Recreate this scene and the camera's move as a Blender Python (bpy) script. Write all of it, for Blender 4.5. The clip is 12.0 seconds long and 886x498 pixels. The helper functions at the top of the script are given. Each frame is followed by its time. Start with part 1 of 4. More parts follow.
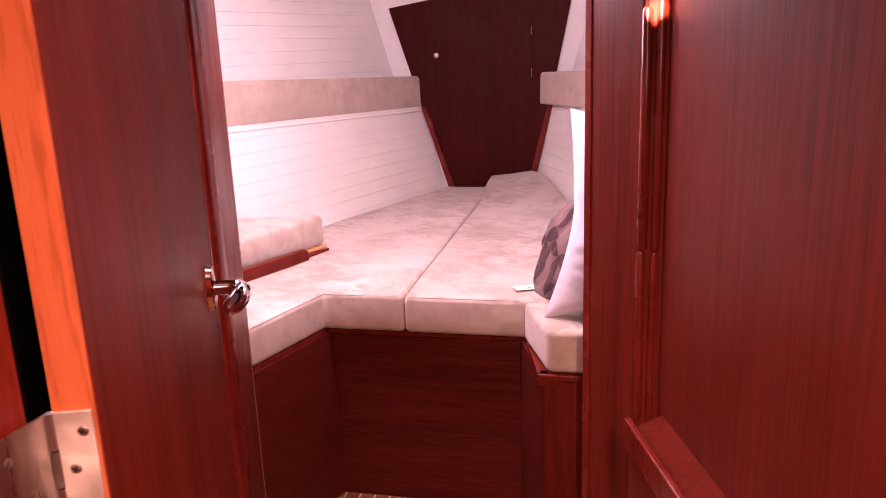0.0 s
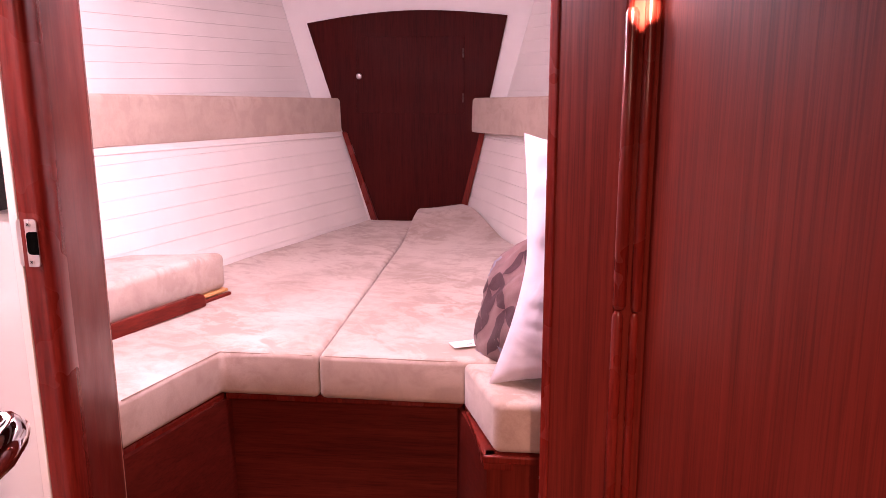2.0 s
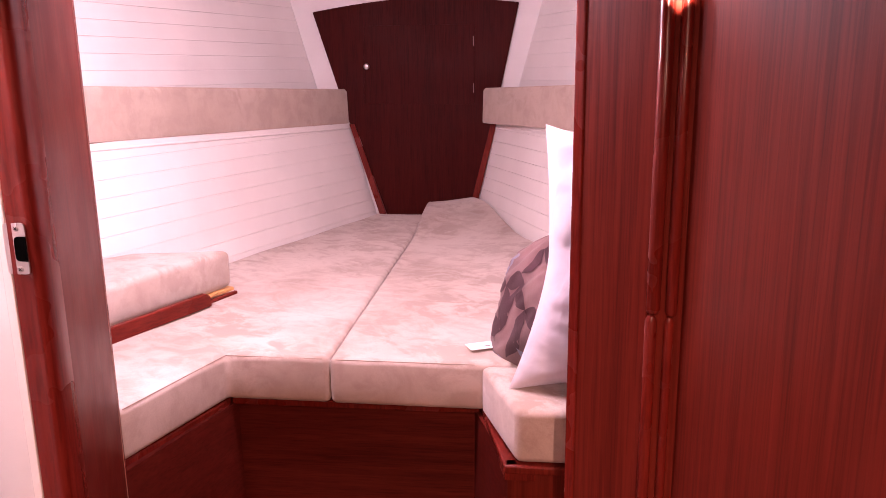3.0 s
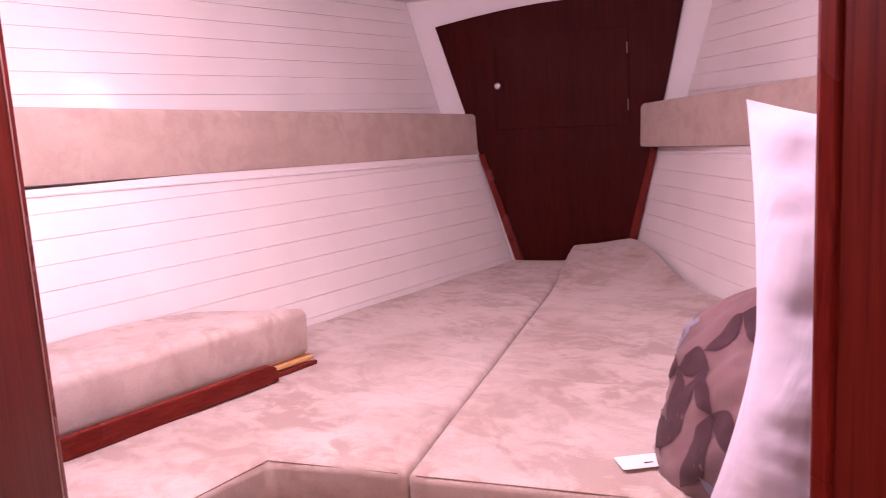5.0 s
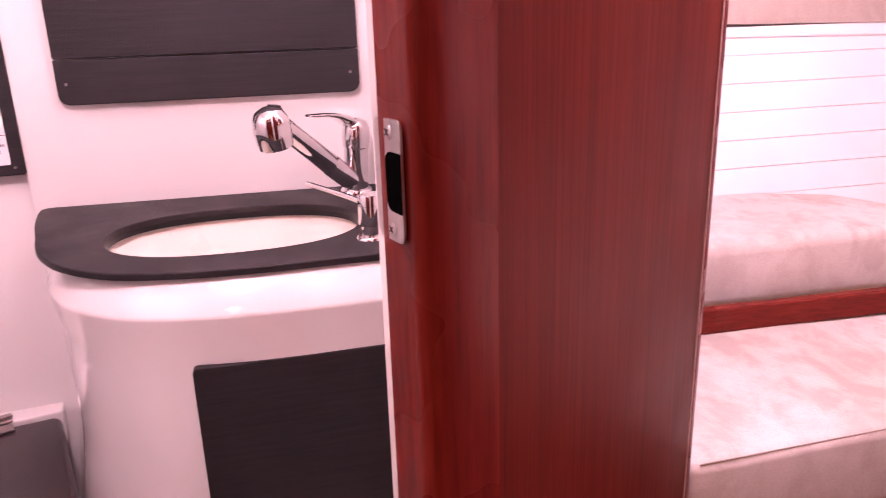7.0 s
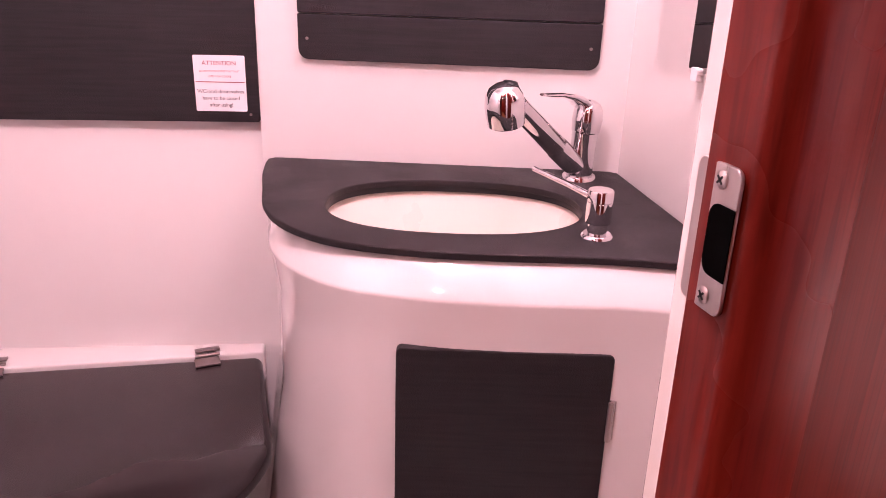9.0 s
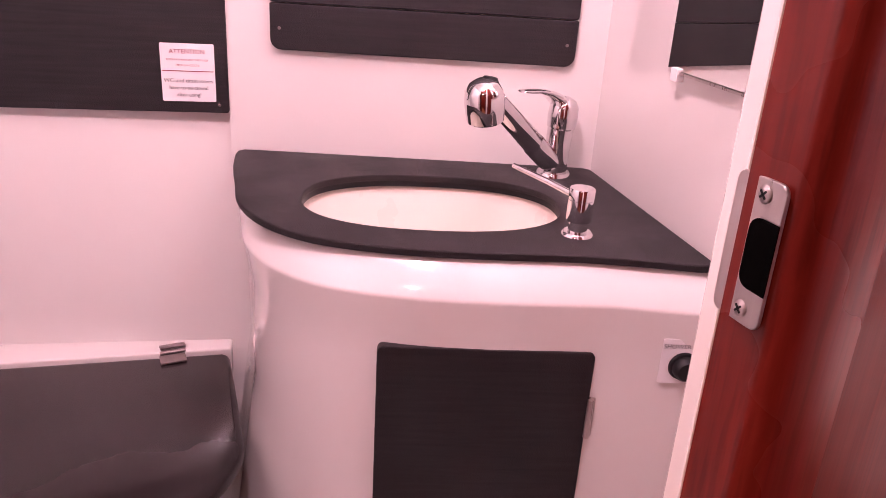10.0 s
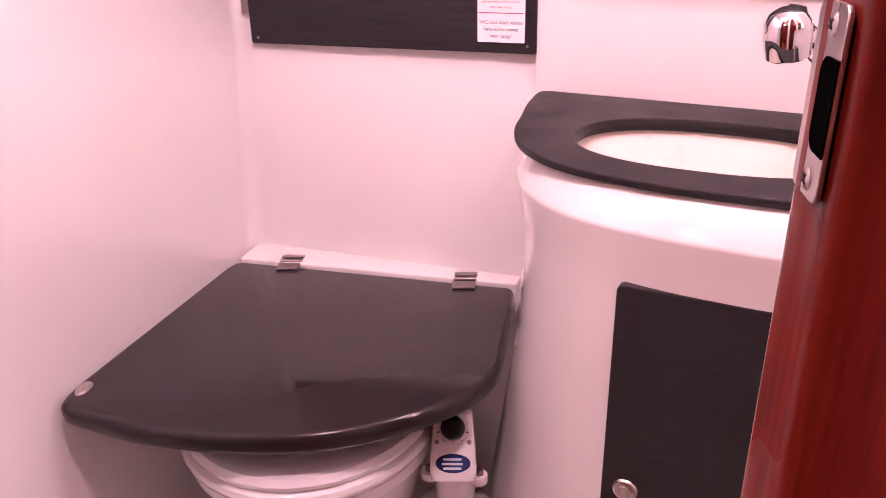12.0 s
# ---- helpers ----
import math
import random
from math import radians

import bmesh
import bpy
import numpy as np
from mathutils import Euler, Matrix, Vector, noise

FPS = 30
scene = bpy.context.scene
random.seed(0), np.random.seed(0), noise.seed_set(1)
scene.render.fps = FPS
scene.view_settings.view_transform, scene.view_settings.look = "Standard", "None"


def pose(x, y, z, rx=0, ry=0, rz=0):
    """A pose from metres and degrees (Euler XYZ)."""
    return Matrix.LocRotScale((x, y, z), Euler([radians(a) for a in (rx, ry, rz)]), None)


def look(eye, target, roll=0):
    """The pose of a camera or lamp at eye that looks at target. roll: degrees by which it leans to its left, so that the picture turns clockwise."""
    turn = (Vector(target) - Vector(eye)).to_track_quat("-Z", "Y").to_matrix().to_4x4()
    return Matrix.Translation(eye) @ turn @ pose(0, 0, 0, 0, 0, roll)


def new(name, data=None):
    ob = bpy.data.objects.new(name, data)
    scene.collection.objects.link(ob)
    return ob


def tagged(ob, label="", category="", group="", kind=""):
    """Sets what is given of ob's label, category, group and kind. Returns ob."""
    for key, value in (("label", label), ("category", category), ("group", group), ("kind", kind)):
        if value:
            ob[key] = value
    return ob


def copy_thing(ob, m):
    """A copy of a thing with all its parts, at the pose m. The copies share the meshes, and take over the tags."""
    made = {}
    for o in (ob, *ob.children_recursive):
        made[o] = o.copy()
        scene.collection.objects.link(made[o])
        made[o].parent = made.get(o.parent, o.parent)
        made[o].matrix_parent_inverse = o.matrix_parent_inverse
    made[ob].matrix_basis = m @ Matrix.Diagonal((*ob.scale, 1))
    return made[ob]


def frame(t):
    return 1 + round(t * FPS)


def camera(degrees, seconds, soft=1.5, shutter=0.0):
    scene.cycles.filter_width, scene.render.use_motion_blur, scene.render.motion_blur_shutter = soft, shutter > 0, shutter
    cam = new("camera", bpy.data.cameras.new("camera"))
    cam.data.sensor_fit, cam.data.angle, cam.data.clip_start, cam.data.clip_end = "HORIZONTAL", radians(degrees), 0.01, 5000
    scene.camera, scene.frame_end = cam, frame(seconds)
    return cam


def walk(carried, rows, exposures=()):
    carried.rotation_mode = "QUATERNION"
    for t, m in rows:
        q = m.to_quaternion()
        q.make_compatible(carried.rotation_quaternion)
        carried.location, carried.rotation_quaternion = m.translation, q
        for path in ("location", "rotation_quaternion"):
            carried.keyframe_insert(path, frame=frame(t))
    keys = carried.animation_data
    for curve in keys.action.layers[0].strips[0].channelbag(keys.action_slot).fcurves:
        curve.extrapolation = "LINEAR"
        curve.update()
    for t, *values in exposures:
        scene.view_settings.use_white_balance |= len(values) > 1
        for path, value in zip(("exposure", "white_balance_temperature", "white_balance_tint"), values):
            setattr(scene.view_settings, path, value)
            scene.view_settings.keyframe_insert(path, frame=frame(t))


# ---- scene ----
cam = camera(59.7, 12.0, soft=0.55, shutter=0.12)
PATH = [
    (0, (0.581, -0.068, 1.303), (0.163, 1.825, 0.809), -2.2),
    (0.5, (0.595, 0.104, 1.298), (0.221, 2.02, 0.863), -1.8),
    (1, (0.558, 0.202, 1.282), (0.196, 2.122, 0.854), -1.7),
    (1.5, (0.512, 0.264, 1.274), (0.227, 2.199, 0.858), -0.4),
    (2, (0.49, 0.278, 1.261), (0.28, 2.222, 0.838), -0.2),
    (2.5, (0.478, 0.294, 1.264), (0.253, 2.228, 0.807), -0.3),
    (4.5, (0.404, 0.812, 1.177), (0.185, 2.77, 0.83), -2.4),
    (5, (0.431, 0.951, 1.146), (-0.194, 2.825, 0.835), -3.3),
    (5.5, (0.41, 0.972, 1.143), (-0.483, 2.718, 0.748), -2.0),
    (6, (0.337, 0.998, 1.153), (-0.816, 2.562, 0.68), -3.1),
    (6.5, (0.238, 1.06, 1.137), (-1.19, 2.352, 0.595), -2.5),
    (7, (0.178, 1.061, 1.141), (-1.461, 2.022, 0.516), -1.7),
    (7.5, (0.151, 1.103, 1.134), (-1.629, 1.71, 0.452), -2.3),
    (9.5, (0.07, 1.017, 1.165), (-1.695, 1.584, 0.417), 3.1),
    (10, (0.063, 1.007, 1.165), (-1.673, 1.665, 0.42), 3.6),
    (10.5, (0.065, 1.012, 1.171), (-1.675, 1.646, 0.416), 2.3),
    (11, (0.08, 1.022, 1.164), (-1.678, 1.604, 0.409), 1.6),
    (11.5, (0.092, 1.081, 1.134), (-1.74, 1.2, 0.341), -1.5),
    (12, (0.095, 1.155, 1.111), (-1.711, 0.857, 0.304), -1.2),
]
walk(cam, [(t, look(eye, target, roll)) for t, eye, target, roll in PATH],
     [(0.0, 0.08, 6330, 12.5), (2.5, 0.08, 6240, 11.3), (4.5, -0.08, 6200, 12), (5.0, -0.36, 6080, 15), (5.5, -0.58, 6080, 17.5), (6.0, -0.53, 6030, 17.5), (6.5, -0.30, 5980, 15),
      (7.0, -0.1, 6000, 13), (7.5, 0.0, 6100, 12), (9.5, -0.2, 6150, 13), (11.0, -0.3, 6150, 13), (12.0, 0.0, 6150, 13)])

# world: a dim hull interior, no daylight reaches it
world = bpy.data.worlds.new("world")
scene.world = world
world.use_nodes = True
world.node_tree.nodes["Background"].inputs[0].default_value = (0.5, 0.45, 0.45, 1)
world.node_tree.nodes["Background"].inputs[1].default_value = 0.015

FLOOR = -0.06


def lamp(x, y, z, watts, radius, tint):
    """A bare point light in the cabin and the toilet compartment; in the passage a downward spot that leaves the
    deckhead dark.
    """
    data = bpy.data.lights.new("downlight_glow", "SPOT" if tint == WARM else "POINT")
    data.shadow_soft_size = radius
    if tint == WARM:
        data.spot_size, data.spot_blend = radians(168), 0.7
    data.energy, data.color = watts, tint
    ob = new("downlight_glow", data)
    ob.matrix_world = pose(x, y, z)
    return ob


# unseen lamps, added to light each space: (x, y, ceiling height, watts, colour)
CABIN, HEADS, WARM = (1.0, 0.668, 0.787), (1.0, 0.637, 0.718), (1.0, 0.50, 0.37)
DOWNLIGHTS = [
    (-0.38, 1.86, 1.62, 42.0, CABIN),
    (0.22, 1.90, 1.62, 30.0, CABIN),
    # unseen passage and saloon lamps, set to brighten the door and panelling
    (0.60, 0.46, 1.86, 15.0, WARM),
    (0.96, -0.40, 1.86, 190.0, WARM),
    (0.10, -0.62, 1.86, 115.0, WARM),
    (-0.30, 0.98, 1.80, 42.0, HEADS),
    # unseen forward lamp, set so the basin top's shadow slants aft
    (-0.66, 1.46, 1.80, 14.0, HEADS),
]
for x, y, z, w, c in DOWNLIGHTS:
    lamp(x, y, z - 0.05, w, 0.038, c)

# narrow spot added for the bright patch on the port hull, source unseen
beam = bpy.data.lights.new("downlight_beam", "SPOT")
beam.energy, beam.color, beam.spot_size, beam.spot_blend, beam.shadow_soft_size = 40.0, CABIN, radians(5.8), 0.25, 0.004
new("downlight_beam", beam).matrix_world = look((0.22, 1.98, 1.56), (-0.995, 2.535, 1.255))


# added narrow spot, tied to no fitting, that draws glints on the mouldings' heads
spot = bpy.data.lights.new("passage_beam", "SPOT")
spot.energy, spot.color, spot.spot_size, spot.spot_blend, spot.shadow_soft_size = 2600.0, WARM, radians(3.7), 1.0, 0.004
new("passage_beam", spot).matrix_world = look((0.52, 0.90, 1.805), (0.664, 1.535, 1.372))


# ---- materials ----
def material(name):
    m = bpy.data.materials.new(name)
    m.use_nodes = True
    t = m.node_tree
    return m, t, t.nodes["Principled BSDF"]


def link(t, a, b):
    t.links.new(a, b)


def coords(t, scale, random_offset=False):
    tc = t.nodes.new("ShaderNodeTexCoord")
    mp = t.nodes.new("ShaderNodeMapping")
    mp.inputs["Scale"].default_value = scale
    link(t, tc.outputs["Object"], mp.inputs["Vector"])
    if random_offset:
        info = t.nodes.new("ShaderNodeObjectInfo")
        mul = t.nodes.new("ShaderNodeVectorMath")
        mul.operation = "SCALE"
        mul.inputs[0].default_value = (7.3, 3.1, 5.7)
        link(t, info.outputs["Random"], mul.inputs["Scale"])
        link(t, mul.outputs[0], mp.inputs["Location"])
    return mp.outputs[0]


def noise_tex(t, vec, scale, detail=4.0, rough=0.55, distortion=0.0):
    n = t.nodes.new("ShaderNodeTexNoise")
    n.inputs["Scale"].default_value = scale
    n.inputs["Detail"].default_value = detail
    n.inputs["Roughness"].default_value = rough
    n.inputs["Distortion"].default_value = distortion
    link(t, vec, n.inputs["Vector"])
    return n.outputs["Fac"]


def ramp(t, fac, stops):
    r = t.nodes.new("ShaderNodeValToRGB")
    e = r.color_ramp.elements
    while len(e) < len(stops):
        e.new(0.5)
    for el, (p, c) in zip(e, stops):
        el.position, el.color = p, (*c, 1) if len(c) == 3 else c
    link(t, fac, r.inputs[0])
    return r.outputs[0]


def mix(t, fac, a, b, mode="MIX"):
    n = t.nodes.new("ShaderNodeMix")
    n.data_type, n.blend_type = "RGBA", mode
    for sock, v in ((n.inputs[0], fac), (n.inputs[6], a), (n.inputs[7], b)):
        if isinstance(v, (int, float)):
            sock.default_value = v
        elif isinstance(v, tuple):
            sock.default_value = (*v, 1)
        else:
            link(t, v, sock)
    return n.outputs[2]


def bump(t, bsdf, height, strength, distance):
    b = t.nodes.new("ShaderNodeBump")
    b.inputs["Strength"].default_value = strength
    b.inputs["Distance"].default_value = distance
    link(t, height, b.inputs["Height"])
    link(t, b.outputs[0], bsdf.inputs["Normal"])


def mahogany(name, scale, dark, mid, light, rough=0.40, spec=0.08, coat=0.03):
    """Varnished mahogany veneer; scale stretches the grain along one axis."""
    m, t, p = material(name)
    v = coords(t, scale, True)
    fine = noise_tex(t, v, 3.0, 6.0, 0.65, 0.25)
    broad = noise_tex(t, v, 0.45, 3.0, 0.5, 0.4)
    pores = noise_tex(t, v, 11.0, 2.0, 0.5)
    col = ramp(t, fine, [(0.34, dark), (0.5, mid), (0.66, light)])
    col2 = ramp(t, broad, [(0.3, dark), (0.55, mid), (0.8, light)])
    c = mix(t, 0.45, col, col2)
    streak = ramp(t, pores, [(0.38, (0.55, 0.5, 0.5)), (0.5, (1, 1, 1))])
    c = mix(t, 0.5, c, streak, "MULTIPLY")
    link(t, c, p.inputs["Base Color"])
    r = ramp(t, noise_tex(t, coords(t, (3, 3, 3)), 2.0, 3.0), [(0.3, (rough - 0.05,) * 3), (0.7, (rough + 0.09,) * 3)])
    link(t, r, p.inputs["Roughness"])
    p.inputs["Specular IOR Level"].default_value = spec
    p.inputs["Coat Weight"].default_value = coat
    p.inputs["Coat Roughness"].default_value = 0.3
    bump(t, p, pores, 0.06, 0.001)
    return m


RED_D, RED_M, RED_L = (0.066, 0.0072, 0.0042), (0.108, 0.0125, 0.0074), (0.148, 0.0195, 0.0115)
wood_up = mahogany("mahogany_upright_grain", (22, 22, 0.5), RED_D, RED_M, RED_L, 0.38, 0.09, 0.02)
wood_across = mahogany("mahogany_level_grain", (1.2, 26, 30), (0.055, 0.0066, 0.0046), (0.085, 0.0105, 0.0072), (0.12, 0.017, 0.011), 0.45)
wood_along = mahogany("mahogany_fore_and_aft_grain", (26, 1.2, 30), (0.055, 0.0066, 0.0046), (0.080, 0.0098, 0.0068), (0.105, 0.015, 0.010), 0.45)
wood_trim = mahogany("mahogany_solid_trim", (20, 20, 1.5), (0.085, 0.0075, 0.0050), (0.130, 0.0120, 0.0080), (0.175, 0.0200, 0.0125), 0.24, 0.25, 0.10)
wood_rail = mahogany("mahogany_solid_rail", (9, 3, 30), (0.085, 0.010, 0.007), (0.125, 0.015, 0.010), (0.17, 0.024, 0.015), 0.28)
wood_dark = mahogany("mahogany_dark_panel", (24, 24, 1.0), (0.028, 0.0026, 0.0018), (0.040, 0.0036, 0.0025), (0.052, 0.0052, 0.0036), 0.5, 0.06, 0.0)
# orange carries the saloon's warm light as well as the wood's own tone
wood_edge_lit = mahogany("door_edge_warm_lit", (20, 20, 1.5), (0.33, 0.082, 0.032), (0.39, 0.102, 0.041), (0.43, 0.125, 0.053), 0.35)
wood_pale = mahogany("pale_slat_wood", (6, 3, 20), (0.42, 0.20, 0.07), (0.55, 0.29, 0.11), (0.62, 0.36, 0.15), 0.5)
teak = mahogany("teak_floor", (20, 2, 8), (0.10, 0.035, 0.015), (0.15, 0.055, 0.022), (0.19, 0.075, 0.03), 0.45)
holly = mahogany("holly_inlay", (20, 2, 8), (0.45, 0.32, 0.2), (0.55, 0.42, 0.28), (0.6, 0.48, 0.33), 0.45)


def painted(name, base, rough, spread=0.04, bump_scale=60.0, bump_strength=0.04, coat=0.0, streaks=(4, 4, 4), rvar=0.06):
    m, t, p = material(name)
    big = noise_tex(t, coords(t, streaks), 1.0, 5.0)
    lo = tuple(max(c * (1 - spread * 2), 0.0) for c in base)
    hi = tuple(min(c * (1 + spread), 1.0) for c in base)
    link(t, ramp(t, big, [(0.3, lo), (0.7, hi)]), p.inputs["Base Color"])
    small = noise_tex(t, coords(t, (1, 1, 1)), bump_scale, 3.0)
    link(t, ramp(t, noise_tex(t, coords(t, (9, 9, 9)), 1.3, 4.0), [(0.3, (max(rough - rvar, 0.02),) * 3), (0.7, (rough + rvar,) * 3)]), p.inputs["Roughness"])
    p.inputs["Coat Weight"].default_value = coat
    bump(t, p, small, bump_strength, 0.002)
    return m


plank_white = painted("white_painted_board", (0.80, 0.77, 0.74), 0.42, 0.03, 40, 0.05)
liner_white = painted("white_deckhead_liner", (0.74, 0.72, 0.70), 0.6, 0.03, 120, 0.12)
gelcoat = painted("glossy_white_gelcoat", (0.78, 0.75, 0.72), 0.14, 0.008, 3, 0.006, 1.0, rvar=0.02)
gelcoat_cream = painted("cream_basin_gelcoat", (0.80, 0.73, 0.64), 0.3, 0.02, 9, 0.02)
porcelain = painted("white_porcelain", (0.80, 0.78, 0.76), 0.15, 0.02, 6, 0.01, 0.3)
laminate = painted("dark_grey_laminate", (0.014, 0.011, 0.0125), 0.5, 0.22, 700, 0.5, streaks=(9, 9, 220), rvar=0.10)
laminate.node_tree.nodes["Principled BSDF"].inputs["Specular IOR Level"].default_value = 0.32
gloss_grey = painted("dark_grey_gloss_board", (0.020, 0.0145, 0.015), 0.13, 0.08, 30, 0.006, 0.0)
gloss_grey.node_tree.nodes["Principled BSDF"].inputs["Specular IOR Level"].default_value = 0.29
black_plastic = painted("black_plastic", (0.009, 0.009, 0.010), 0.4, 0.1)
black_plastic.node_tree.nodes["Principled BSDF"].inputs["Specular IOR Level"].default_value = 0.25
# near-black that stands for the shade inside gaps and openings
recess_shade = painted("black_recess_shade", (0.002, 0.002, 0.002), 1.0, 0.1)
recess_shade.node_tree.nodes["Principled BSDF"].inputs["Specular IOR Level"].default_value = 0.0
paper_white = painted("white_label_film", (0.82, 0.80, 0.80), 0.45, 0.02)
ink_red = painted("red_ink", (0.26, 0.03, 0.05), 0.6, 0.05)
ink_dark = painted("dark_ink", (0.04, 0.035, 0.04), 0.6, 0.05)
badge_blue = painted("blue_badge_enamel", (0.02, 0.035, 0.14), 0.3, 0.05)
pale_line = painted("pale_edge_line", (0.42, 0.27, 0.23), 0.4, 0.03)
badge_silver = painted("badge_bar", (0.62, 0.66, 0.70), 0.35, 0.03)
lens_glow, _t, _p = material("lamp_lens")
_p.inputs["Emission Color"].default_value = (1.0, 0.80, 0.76, 1)
_p.inputs["Emission Strength"].default_value = 14.0


def metal(name, base, rough, brushed=False):
    m, t, p = material(name)
    p.inputs["Metallic"].default_value = 1.0
    v = coords(t, (90, 90, 4) if brushed else (14, 14, 14))
    f = noise_tex(t, v, 2.0, 3.0)
    link(t, ramp(t, f, [(0.3, tuple(c * 0.86 for c in base)), (0.7, base)]), p.inputs["Base Color"])
    link(t, ramp(t, f, [(0.3, (rough * 0.8,) * 3), (0.7, (rough * 1.3,) * 3)]), p.inputs["Roughness"])
    return m


chrome = metal("polished_chrome", (0.78, 0.76, 0.77), 0.05)
steel = metal("brushed_steel", (0.60, 0.55, 0.53), 0.3, True)
satin = metal("satin_steel", (0.86, 0.82, 0.80), 0.6)
dull_steel = metal("dull_steel", (0.33, 0.28, 0.27), 0.42)
mirror_glass, _t, _p = material("mirror_silvering")
_p.inputs["Metallic"].default_value = 1.0
_p.inputs["Roughness"].default_value = 0.015
_p.inputs["Base Color"].default_value = (0.82, 0.84, 0.83, 1)


def strokes(t, scale, turn, distortion):
    """Long brushed marks, stretched along one way of the cloth."""
    tc, mp = t.nodes.new("ShaderNodeTexCoord"), t.nodes.new("ShaderNodeMapping")
    mp.vector_type = "TEXTURE"
    mp.inputs["Rotation"].default_value = (0, 0, radians(turn))
    mp.inputs["Scale"].default_value = scale
    link(t, tc.outputs["Object"], mp.inputs["Vector"])
    return noise_tex(t, mp.outputs[0], 1.0, 5.0, 0.58, distortion)


def suede(name, dark, mid, light):
    """Brushed suede-like microfibre: nap stroked two ways on the flat, smooth on the sides."""
    m, t, p = material(name)
    v = coords(t, (1, 1, 1))
    one, two = strokes(t, (0.070, 0.150, 0.10), 38, 1.3), strokes(t, (0.140, 0.065, 0.10), -24, 1.3)
    which = ramp(t, noise_tex(t, v, 4.5, 3.0, 0.5, 0.5), [(0.45, (0, 0, 0)), (0.55, (1, 1, 1))])
    patches = mix(t, 0.5, mix(t, which, one, two), noise_tex(t, v, 12.0, 7.0, 0.66, 0.5))
    broad = noise_tex(t, v, 3.0, 4.0, 0.6, 0.25)
    grain = noise_tex(t, v, 420.0, 2.0)
    c1 = ramp(t, patches, [(0.445, dark), (0.495, mid), (0.555, light)])
    c2 = ramp(t, broad, [(0.42, dark), (0.50, mid), (0.62, light)])
    where = noise_tex(t, v, 2.3, 3.0, 0.5, 0.6)
    stroked = ramp(t, where, [(0.42, (0.25,) * 3), (0.58, (1.0,) * 3)])
    c = mix(t, stroked, mix(t, 0.75, c1, c2), mix(t, 0.2, c1, c2))
    geo, up = t.nodes.new("ShaderNodeNewGeometry"), t.nodes.new("ShaderNodeSeparateXYZ")
    link(t, geo.outputs["Normal"], up.inputs[0])
    c = mix(t, ramp(t, up.outputs["Z"], [(0.15, (0.55,) * 3), (0.6, (1, 1, 1))]), mid, c)
    g = ramp(t, grain, [(0.3, (0.82,) * 3), (0.7, (1.0,) * 3)])
    link(t, mix(t, 0.7, c, g, "MULTIPLY"), p.inputs["Base Color"])
    p.inputs["Roughness"].default_value = 0.95
    p.inputs["Sheen Weight"].default_value = 0.35
    p.inputs["Sheen Roughness"].default_value = 0.4
    p.inputs["Specular IOR Level"].default_value = 0.15
    bump(t, p, patches, 0.2, 0.006)
    return m


suede_beige = suede("beige_suede", (0.375, 0.295, 0.250), (0.485, 0.405, 0.358), (0.575, 0.500, 0.450))
suede_strip = suede("beige_suede_backrest", (0.405, 0.315, 0.262), (0.475, 0.380, 0.318), (0.535, 0.440, 0.375))
piping = painted("cushion_piping", (0.27, 0.20, 0.165), 0.8, 0.05)


def cotton():
    m, t, p = material("white_cotton")
    v = coords(t, (1, 1, 1))
    f = noise_tex(t, v, 14.0, 4.0, 0.55, 0.7)
    link(t, ramp(t, f, [(0.3, (0.56, 0.53, 0.60)), (0.7, (0.63, 0.60, 0.66))]), p.inputs["Base Color"])
    p.inputs["Roughness"].default_value = 0.85
    p.inputs["Sheen Weight"].default_value = 0.2
    w = t.nodes.new("ShaderNodeTexNoise")
    w.inputs["Scale"].default_value = 7.0
    w.inputs["Detail"].default_value = 3.0
    w.inputs["Distortion"].default_value = 1.2
    link(t, coords(t, (1.6, 1.6, 0.7)), w.inputs["Vector"])
    bump(t, p, w.outputs["Fac"], 0.3, 0.02)
    return m


white_cotton = cotton()


def print_fabric(name, a, b, sheen):
    m, t, p = material(name)
    v = coords(t, (1, 1, 1))
    link(t, ramp(t, noise_tex(t, v, 9.0, 4.0, 0.6, 0.5), [(0.3, a), (0.7, b)]), p.inputs["Base Color"])
    p.inputs["Roughness"].default_value = 0.6
    p.inputs["Specular IOR Level"].default_value = 0.3
    p.inputs["Sheen Weight"].default_value = sheen
    bump(t, p, noise_tex(t, v, 260.0, 2.0), 0.2, 0.002)
    return m


plum_print = print_fabric("plum_leaf_print", (0.030, 0.010, 0.015), (0.052, 0.019, 0.027), 0.03)
flower_print = print_fabric("pale_blue_flower_print", (0.14, 0.15, 0.20), (0.30, 0.30, 0.38), 0.05)
leaf_fabric = print_fabric("taupe_fabric", (0.112, 0.060, 0.060), (0.180, 0.104, 0.103), 0.12)


# ---- mesh helpers ----
def part(name, bm, mat, parent=None, label="", smooth=False):
    me = bpy.data.meshes.new(name)
    bmesh.ops.recalc_face_normals(bm, faces=bm.faces)
    bm.to_mesh(me)
    bm.free()
    me.materials.append(mat)
    if smooth:
        for f in me.polygons:
            f.use_smooth = True
        me.set_sharp_from_angle(angle=radians(38))
    ob = new(name, me)
    ob.parent = parent
    if label:
        tagged(ob, label)
    return ob


def thing(name, x=0, y=0, z=0):
    ob = new(name)
    ob.empty_display_size = 0.05
    return ob


def structure(name, bm, mat, label, category="wall", smooth=False):
    return tagged(part(name, bm, mat, smooth=smooth), label, category, kind="structure")


